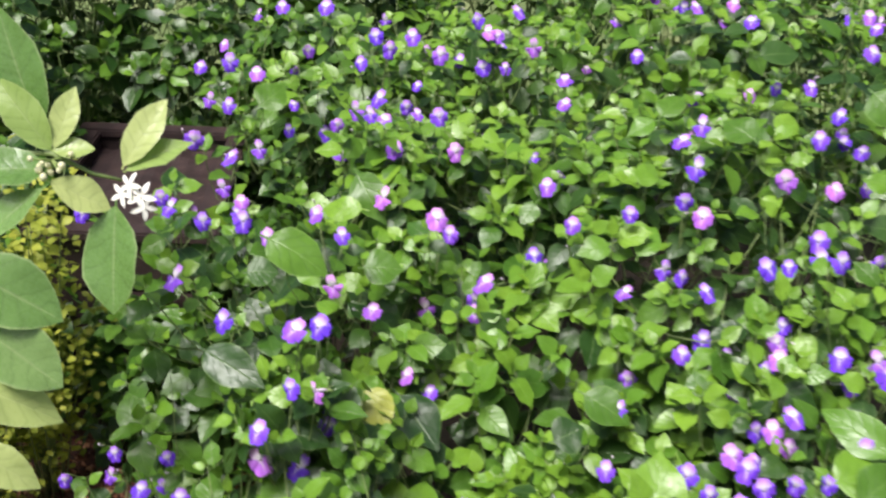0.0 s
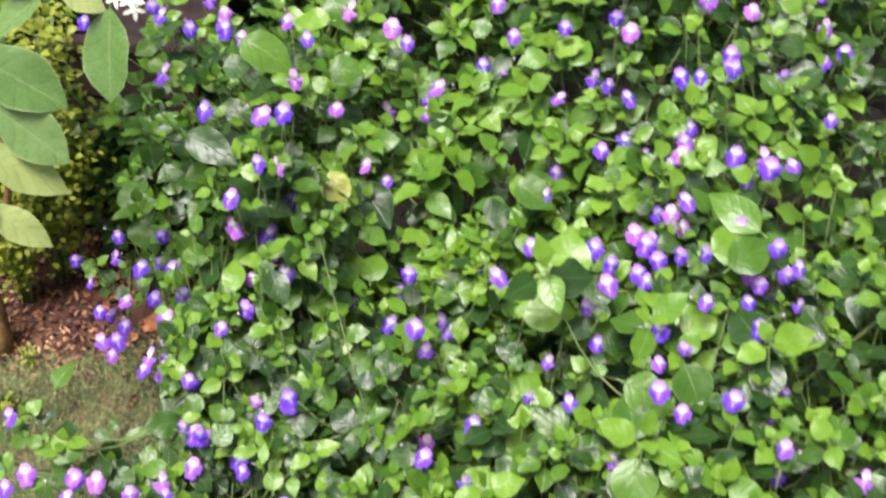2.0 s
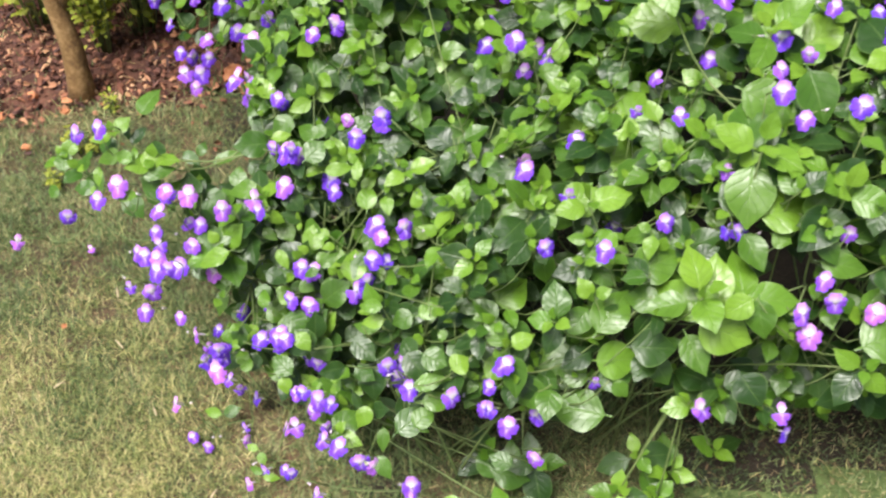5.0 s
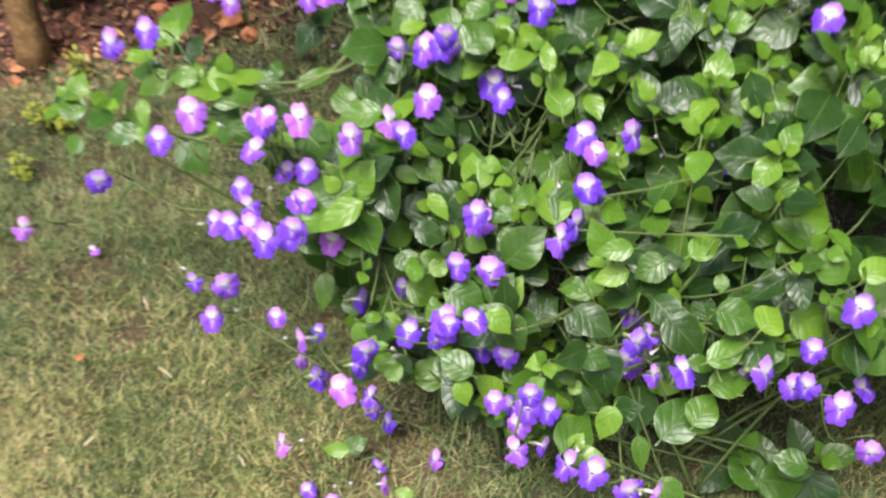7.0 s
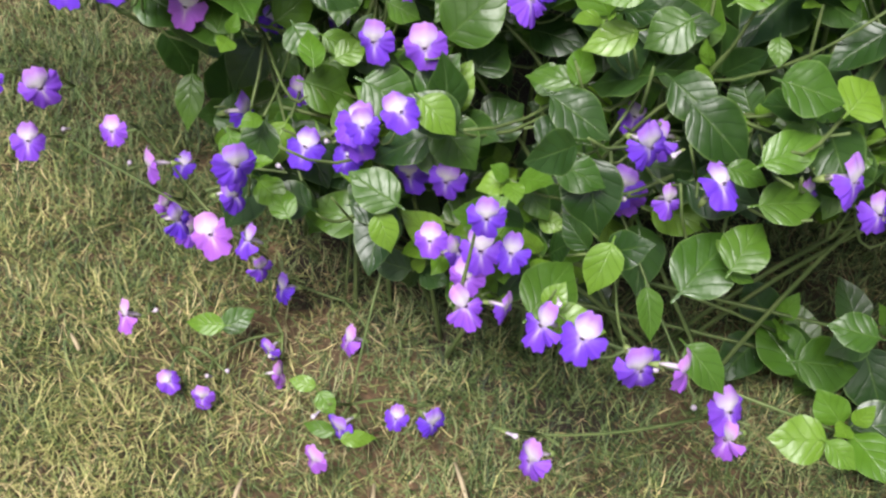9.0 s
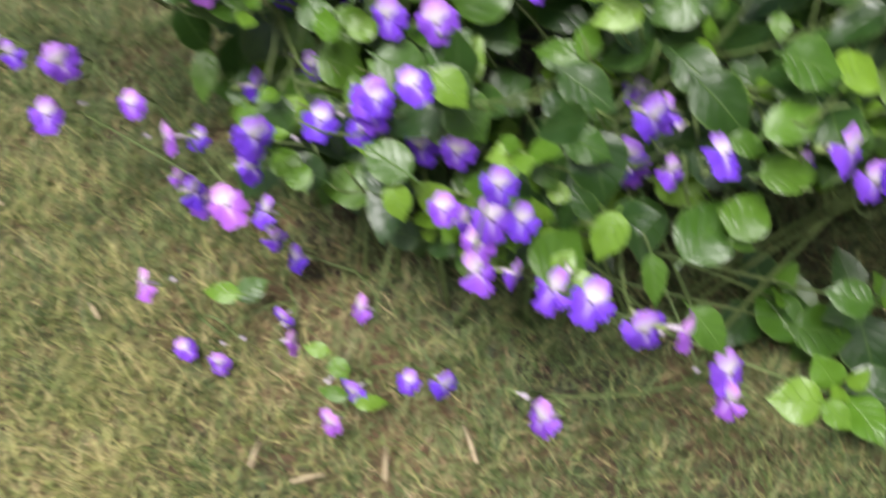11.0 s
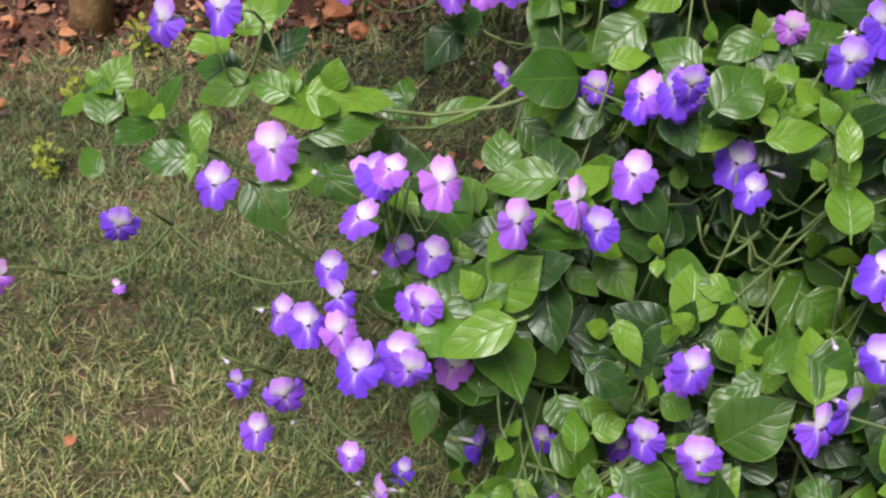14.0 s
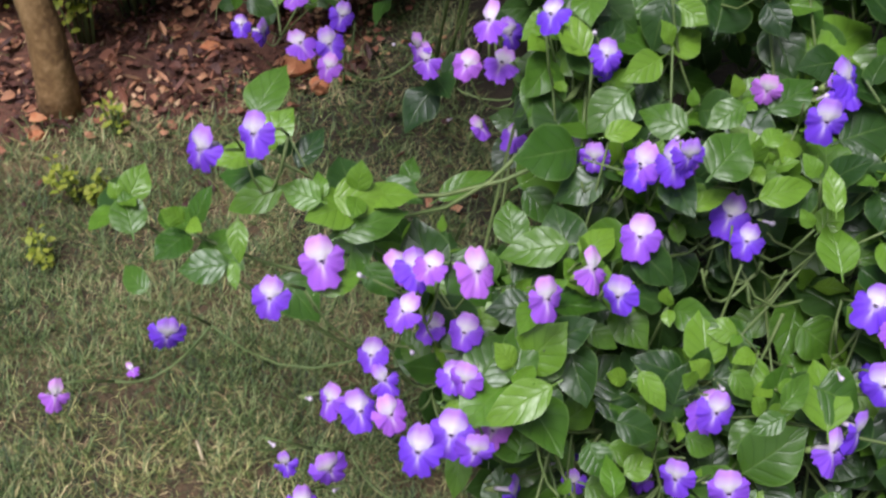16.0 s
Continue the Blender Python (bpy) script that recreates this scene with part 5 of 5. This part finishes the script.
# ---- dark hedge behind ----
def hedge_shrub(base, wide, tall, count=190):
    """Flowerless shrub of the same round leaf, dense and dark."""
    rnd = random.Random(int(base[0] * 991) + int(base[1] * 77))
    top = thing("hedge_shrub", (base[0], base[1], -0.01), "dark green flowerless shrub with round leaves in shade", "shrub", "hedge shrubs")
    leaves, twigs = [], Pile()
    for k in range(7):
        a = rnd.uniform(0, 6.283)
        p = Pile()
        end = np.array((wide * 0.6 * math.cos(a), wide * 0.6 * math.sin(a), tall * rnd.uniform(0.6, 0.85)))
        p.tube(bend((rnd.uniform(-0.04, 0.04), rnd.uniform(-0.04, 0.04), 0), end, 0.0, 7), [0.006 - 0.0006 * i for i in range(7)], 5)
        part("stem", p.mesh("stem", [STEM]), top)
    for _ in range(count):
        a, t = rnd.uniform(0, 6.283), rnd.random() ** 0.8
        r = wide * (1 - 0.55 * t ** 3) * rnd.uniform(0.75, 1.05)
        p = np.array((r * math.cos(a), r * math.sin(a), 0.08 + tall * t))
        axis = unit((math.cos(a) * 0.8, math.sin(a) * 0.8, 0.5 + t))
        shoot_leaves(rnd, p, axis, rnd.uniform(0.045, 0.07), 3, rnd.uniform(0, 0.5), leaves)
        twigs.tube(bend(p * (0.55, 0.55, 0.9), p, 0.0, 4), [0.002, 0.0018, 0.0015, 0.001], 4)
    leaves = [(m, max(age, 1) if rnd.random() < 0.75 else age, k) for m, age, k in leaves]
    leaves.sort(key=lambda l: l[0][1, 3] - 0.4 * l[0][2, 3])
    mass = Pile()
    for i, (m, age, shape) in enumerate(leaves):
        if i < 60:
            part("leaf", LEAF_MESH[age][shape], top, to_matrix(m))
        else:
            mass.piece(FAR_LEAVES[shape % 2], m, age)
    part("foliage", mass.mesh("foliage", LEAF_MANY), top, kind="stuff")
    part("branchwork", twigs.mesh("branchwork", [STEM]), top, kind="stuff")


for spot, wide, tall in [((-0.62, 2.72), 0.28, 0.85), ((-1.05, 2.25), 0.26, 0.90), ((-0.28, 2.42), 0.2, 0.75), ((-0.84, 1.98), 0.17, 0.58), ((-1.25, 2.65), 0.3, 1.0), ((-0.95, 2.66), 0.26, 0.95), ((-1.25, 3.4), 0.4, 1.3), ((-0.46, 1.70), 0.14, 0.36), ((-0.58, 1.84), 0.12, 0.30), ((-0.34, 1.92), 0.15, 0.46), ((-1.45, 2.35), 0.28, 0.95), ((-0.2, 2.75), 0.3, 0.9),
                         ((0.25, 2.8), 0.3, 0.95), ((0.75, 2.95), 0.3, 1.0), ((1.25, 2.95), 0.3, 1.0), ((-0.9, 3.1), 0.35, 1.1),
                         ((-1.5, 2.95), 0.35, 1.1), ((-0.3, 3.25), 0.35, 1.1), ((0.3, 3.4), 0.35, 1.1), ((1.0, 3.45), 0.35, 1.1), ((1.7, 3.0), 0.35, 1.1)]:
    hedge_shrub(spot, wide, tall, 190 if wide > 0.16 else 70)


# ---- dark planter at the back ----
def board(size, bevel=0.004):
    bm = bmesh.new()
    bmesh.ops.create_cube(bm, size=1.0)
    bmesh.ops.scale(bm, vec=size, verts=bm.verts)
    bmesh.ops.bevel(bm, geom=bm.edges[:], offset=bevel, segments=2, affect="EDGES")
    me = bpy.data.meshes.new("board")
    bm.to_mesh(me)
    bm.free()
    me.materials.append(DARK_BROWN)
    return me


def planter():
    top = thing("planter_box", (-0.62, 2.16, 0), "dark brown timber planter box full of soil, half hidden by leaves", "planter")
    for k in range(4):
        z = 0.06 + 0.118 * k
        for y in (-0.27, 0.27):
            part("board", board((0.36, 0.024, 0.112)), top, pose(0, y, z))
        for x in (-0.168, 0.168):
            part("board", board((0.024, 0.512, 0.112)), top, pose(x, 0, z))
    for y in (-0.275, 0.275):
        part("rim", board((0.42, 0.05, 0.022)), top, pose(0, y, 0.486))
    for x in (-0.178, 0.178):
        part("rim", board((0.05, 0.496, 0.022)), top, pose(x, 0, 0.486))
    bm = bmesh.new()
    bmesh.ops.create_grid(bm, x_segments=14, y_segments=18, size=0.5)
    for v in bm.verts:
        v.co = (v.co.x * 0.308, v.co.y * 0.508, 0.45 + 0.012 * noise.noise((v.co.x * 6, v.co.y * 6, 9)))
    me = bpy.data.meshes.new("soil")
    bm.to_mesh(me)
    bm.free()
    me.materials.append(DARK_BROWN)
    part("soil", me, top, None, "dark brown soil")


planter()


# ---- small white-flowering tree ----
# pale tone lifted so that the strong daylight on these leaves is in the colour
CITRUS = leaf_material("citrus_leaf", (0.26, 0.40, 0.09), (0.56, 0.62, 0.24), True, (0.50, 0.55, 0.30), 0.30, 0.3, 6.0, 1.4)
ELLIPSE = [(0, 0.02), (0.08, 0.09), (0.2, 0.16), (0.35, 0.21), (0.5, 0.225), (0.65, 0.20), (0.8, 0.14), (0.92, 0.065), (1.0, 0.004)]
CITRUS_DARK = leaf_material("dark_citrus_leaf", (0.11, 0.22, 0.05), (0.22, 0.34, 0.11), True, (0.50, 0.55, 0.30), 0.26, 0.15, 6.0, 1.4)
WIDE_ELLIPSE = [(v, w * 1.35) for v, w in ELLIPSE]
CITRUS_SHAPES = [leaf_shape(ELLIPSE, 5, 0.35, 0.10, -0.1, 0.10, 21, 0.06), leaf_shape(ELLIPSE, 5, 0.20, 0.25, 0.0, 0.18, 22, 0.06),
                 leaf_shape(WIDE_ELLIPSE, 5, 0.45, 0.05, -0.2, 0.12, 23, 0.06)]
CITRUS_MESH = [from_data("leaf", *s[:2], [m], s[2]) for m in (CITRUS, CITRUS_DARK) for s in CITRUS_SHAPES]


def petal_star():
    """A small white flower of five narrow petals."""
    p = Pile()
    for k in range(5):
        w = 2 * math.pi * k / 5
        d = np.array((math.cos(w), math.sin(w), 0.25))
        v, f, uv = leaf_shape([(0, 0.06), (0.4, 0.2), (0.75, 0.17), (1, 0.02)], 3, 0.2, 0.35, 0, 0, k, 0.02)
        p.piece((v, f, uv), basis((0, 0, 0), d, (0, 0, 1), 1.0))
    p.tube([(0, 0, -0.3), (0, 0, 0), (0, 0, 0.25)], [0.06, 0.1, 0.05], 6)
    return p.mesh("flower", [WHITE])


def white_tree():
    top = thing("small_tree", (-0.80, 1.45, -0.02), "small white-flowering tree with a bent brown trunk and long pale leaves", "tree")
    o = np.array((-0.80, 1.45, -0.02))
    line = [(-0.80, 1.412, -0.02), (-0.797, 1.415, 0.04), (-0.801, 1.425, 0.115), (-0.815, 1.435, 0.176), (-0.827, 1.44, 0.229), (-0.827, 1.44, 0.287),
            (-0.812, 1.44, 0.36), (-0.805, 1.38, 0.60), (-0.74, 1.30, 0.78), (-0.64, 1.22, 0.90)]
    p = Pile()
    p.tube([np.array(q) - o for q in line], [0.031, 0.026, 0.023, 0.020, 0.017, 0.015, 0.014, 0.012, 0.010, 0.007], 10)
    part("trunk", p.mesh("trunk", [BARK]), top)
    pairs = [((-0.412, 1.17, 0.894), (-0.415, 1.106, 0.765), 5),
             ((-0.60, 1.085, 0.85), (-0.468, 1.083, 0.768), 5), ((-0.60, 1.02, 0.73), (-0.46, 1.02, 0.668), 1),
             ((-0.406, 1.187, 0.929), (-0.355, 1.225, 1.012), 0), ((-0.404, 1.187, 0.925), (-0.328, 1.21, 0.970), 1),
             ((-0.484, 1.174, 0.953), (-0.546, 1.18, 1.045), 1), ((-0.487, 1.174, 0.956), (-0.435, 1.18, 0.960), 2),
             ((-0.484, 1.174, 0.956), (-0.460, 1.205, 1.03), 0), ((-0.50, 1.19, 0.965), (-0.55, 1.22, 1.12), 3),
             ((-0.485, 1.166, 0.935), (-0.58, 1.14, 0.945), 5), ((-0.49, 1.155, 0.925), (-0.418, 1.165, 0.885), 2)]
    pairs += [((-0.49, 1.150, 0.92), (-0.575, 1.11, 0.86), 3), ((-0.57, 1.06, 0.78), (-0.465, 1.045, 0.695), 5),
              ((-0.58, 0.98, 0.66), (-0.48, 0.965, 0.605), 1), ((-0.62, 1.12, 0.90), (-0.66, 1.05, 0.80), 2),
              ((-0.64, 1.15, 0.92), (-0.72, 1.16, 1.0), 0), ((-0.60, 1.0, 0.70), (-0.56, 0.94, 0.60), 0)]
    rnd = random.Random(31)
    for base, tip, k in pairs:
        b, t = np.array(base), np.array(tip)
        n = unit((rnd.uniform(-0.3, 0.3), -0.55, 0.75))
        part("leaf", CITRUS_MESH[k], top, to_matrix(basis(b - o, t - b, n, np.linalg.norm(t - b) / 1.05)))
    for route in ([(-0.818, 1.44, 0.185), (-0.775, 1.442, 0.265), (-0.74, 1.44, 0.331), (-0.715, 1.44, 0.45), (-0.72, 1.43, 0.60)],
                  [(-0.64, 1.22, 0.90), (-0.56, 1.19, 0.945), (-0.487, 1.174, 0.953), (-0.44, 1.18, 0.925), (-0.406, 1.185, 0.915)],
                  [(-0.72, 1.28, 0.80), (-0.67, 1.15, 0.86), (-0.60, 1.085, 0.85), (-0.575, 1.06, 0.79)],
                  [(-0.74, 1.30, 0.78), (-0.70, 1.12, 0.76), (-0.60, 1.01, 0.72), (-0.58, 0.98, 0.66)],
                  [(-0.67, 1.15, 0.86), (-0.65, 1.14, 0.90), (-0.64, 1.15, 0.92)]):
        p = Pile()
        thick, bark = (0.011, BARK) if route[0][2] < 0.3 else (0.0045, STEM)
        p.tube([np.array(q) - o for q in route], [thick * (1 - 0.13 * i) for i in range(len(route))], 7)
        part("branch", p.mesh("branch", [bark]), top)
    star = petal_star()
    for q, s in (((-0.392, 1.165, 0.918), 0.017), ((-0.378, 1.160, 0.905), 0.019), ((-0.402, 1.165, 0.905), 0.016), ((-0.374, 1.155, 0.893), 0.017)):
        f = (rnd.uniform(-0.5, 0.5), -0.7, rnd.uniform(0.2, 0.8))
        part("flower", star, top, to_matrix(basis(np.array(q) - o, (0.2, 0.5, 1), f, s)), "white star-shaped flower")
    bp = Pile()
    bp.tube([(0, 0, -0.5), (0, 0, -0.2), (0, 0, 0.2), (0, 0, 0.45), (0, 0, 0.55)], [0.12, 0.36, 0.4, 0.22, 0.04], 8)
    ball = bp.mesh("bud", [BUD])
    for k in range(11):
        q = np.array((-0.482, 1.155, 0.935)) + [rnd.uniform(-0.028, 0.024), rnd.uniform(-0.01, 0.01), rnd.uniform(-0.022, 0.022)]
        part("bud", ball, top, to_matrix(basis(q - o, (1, 0.2, 0), (rnd.uniform(-0.6, 0.6), -0.5, 0.8), rnd.uniform(0.008, 0.013))))
        p = Pile()
        p.tube([q - o, np.array((-0.487, 1.172, 0.945)) - o], [0.0012, 0.0014], 4)
        part("stalk", p.mesh("stalk", [CALYX]), top)


white_tree()


# ---- lime-green small-leaved shrubs ----
LIME = leaf_material("lime_leaf", (0.28, 0.35, 0.03), (0.56, 0.58, 0.07), False, (0.45, 0.5, 0.12), 0.5, 0.35)
LIME_ONE = leaf_material("lime_leaf_single", (0.28, 0.35, 0.03), (0.56, 0.58, 0.07), True, (0.45, 0.5, 0.12), 0.5, 0.35)
LIME_MESH = [from_data("leaf", *FAR_LEAVES[k][:2], [LIME_ONE], FAR_LEAVES[k][2]) for k in range(2)]


def lime_shrub(base, wide, tall, count, size, label, seed, name="lime_shrub"):
    rnd = random.Random(seed)
    top = thing(name, (base[0], base[1], -0.005), label, "shrub" if tall > 0.2 else "weed")
    mass, n = Pile(), 0
    for k in range(max(5, count // 60)):
        a, r = rnd.uniform(0, 6.283), wide * rnd.uniform(0.2, 0.9)
        end = np.array((r * math.cos(a), r * math.sin(a), tall * rnd.uniform(0.45, 1.0)))
        pts = bend((0.2 * end[0], 0.2 * end[1], 0), end, 0.0, 7)
        p = Pile()
        p.tube(pts, [0.0022 - 0.0002 * i for i in range(7)], 4)
        part("stem", p.mesh("stem", [STEM]), top)
        for _ in range(60 if count >= 300 else count // 5):
            t = rnd.uniform(0.25, 1.0)
            q = pts[min(6, int(t * 6.99))] + np.array([rnd.gauss(0, wide * 0.16) for _ in range(3)])
            q[2] = max(q[2], 0.012)
            m = basis(q, (rnd.uniform(-1, 1), rnd.uniform(-1, 1), rnd.uniform(-0.3, 0.8)), (rnd.uniform(-0.5, 0.5), rnd.uniform(-0.7, 0.3), 1), size * rnd.uniform(0.6, 1.3))
            n += 1
            if n <= 120:
                part("leaf", LIME_MESH[n % 2], top, to_matrix(m))
            else:
                mass.piece(FAR_LEAVES[n % 2], m)
    if mass.v:
        part("foliage", mass.mesh("foliage", [LIME]), top, kind="stuff")


lime_shrub((-0.79, 1.57), 0.085, 0.46, 900, 0.016, "lime-green shrub with many tiny leaves beside the trunk", 9)
lime_shrub((-0.73, 1.66), 0.15, 0.74, 2000, 0.018, "lime-green shrub with many tiny leaves beside the trunk", 3)
lime_shrub((-0.96, 1.66), 0.18, 0.5, 1200, 0.017, "lime-green shrub with many tiny leaves beside the trunk", 4)
lime_shrub((-0.745, 1.235), 0.038, 0.06, 100, 0.009, "yellow-green weed in the lawn", 5, "lawn_weed")
lime_shrub((-0.72, 1.36), 0.025, 0.06, 40, 0.009, "yellow-green weed in the lawn", 12, "lawn_weed")
lime_shrub((-0.765, 1.13), 0.026, 0.045, 50, 0.009, "yellow-green weed in the lawn", 6, "lawn_weed")


# ---- small things on the lawn ----
def lump(name, x, y, size, mat, label, category, seed, flat=0.55):
    bm = bmesh.new()
    bmesh.ops.create_icosphere(bm, subdivisions=2, radius=0.5)
    for v in bm.verts:
        k = 1 + 0.45 * noise.noise(v.co * 2.2 + Vector((seed * 3.7, 0, 0)))
        v.co = Vector((v.co.x * k * size, v.co.y * k * size * 0.8, v.co.z * k * size * flat))
    low = min(v.co.z for v in bm.verts)
    me = bpy.data.meshes.new(name)
    bm.to_mesh(me)
    bm.free()
    me.materials.append(mat)
    ob = new(name, me)
    ob.location = (x, y, ground_height(x, y) - low - 0.002)
    ob.rotation_euler = (0, 0, seed)
    tagged(ob, label, category)


for k, (x, y, s) in enumerate([(-0.50, 1.50, 0.055), (-0.47, 1.46, 0.035), (-0.82, 1.36, 0.022), (-0.86, 1.24, 0.022), (-0.90, 1.40, 0.03), (-0.94, 1.33, 0.026), (-0.62, 1.55, 0.03)]):
    lump("clay_stone", x, y, s, ORANGE, "rough orange-red lump of laterite on bare soil", "stone", k + 1)


def flake(x, y, size, mat, turn, name, label, category):
    v, f, uv = leaf_shape(COARSE, 3, 0.5, 0.3, 0, 0, 2, 0.03)
    ob = new(name, from_data(name, v, f, [mat], uv))
    m = basis((x, y, ground_height(x, y) + 0.018), (math.cos(turn), math.sin(turn), 0.1), (0.2, -0.2, 1), size)
    ob.matrix_world = to_matrix(m)
    tagged(ob, label, category)


flake(-0.650, 0.775, 0.013, ORANGE, 1.3, "fallen_leaf", "small orange fallen leaf on the lawn", "leaf")
flake(-0.827, 1.369, 0.022, ORANGE, 0.4, "fallen_leaf", "small orange fallen leaf on the lawn", "leaf")


def straw(x, y, length, turn, thick=0.0016):
    p = Pile()
    dx, dy = math.cos(turn) * length / 2, math.sin(turn) * length / 2
    p.tube([(-dx, -dy, 0.016), (0, 0, 0.019), (dx, dy, 0.018)], [thick, thick * 1.1, thick * 0.7], 5)
    ob = new("straw", p.mesh("straw", [STRAW]))
    ob.location = (x, y, ground_height(x, y))
    tagged(ob, "dry straw-coloured stalk lying on the lawn", "straw", "dry stalks on the lawn")


for x, y, n, a in [(-0.343, 0.482, 0.020, 1.2), (-0.252, 0.462, 0.026, 1.4), (-0.307, 0.459, 0.024, 0.1), (-0.19, 0.47, 0.03, 1.7), (-0.549, 0.749, 0.022, 2.4), (-0.62, 0.66, 0.018, 0.7), (-0.46, 0.62, 0.016, 2.0), (-0.58, 0.86, 0.022, 1.9)]:
    straw(x, y, n, a)


def fallen_flower(x, y, size, shape, turn, label):
    """A dropped bloom lying face up in the grass."""
    ob = new("fallen_flower", FLOWERS[shape])
    up = (0.25 * math.cos(turn), 0.25 * math.sin(turn) - 0.3, 1)
    ob.matrix_world = to_matrix(basis((x, y, ground_height(x, y) + 0.016), (math.cos(turn), math.sin(turn), 0.2), up, size))
    tagged(ob, label, "flower")


fallen_flower(-0.654, 0.962, 0.017, 5, 2.2, "small violet bloom dropped in the grass")
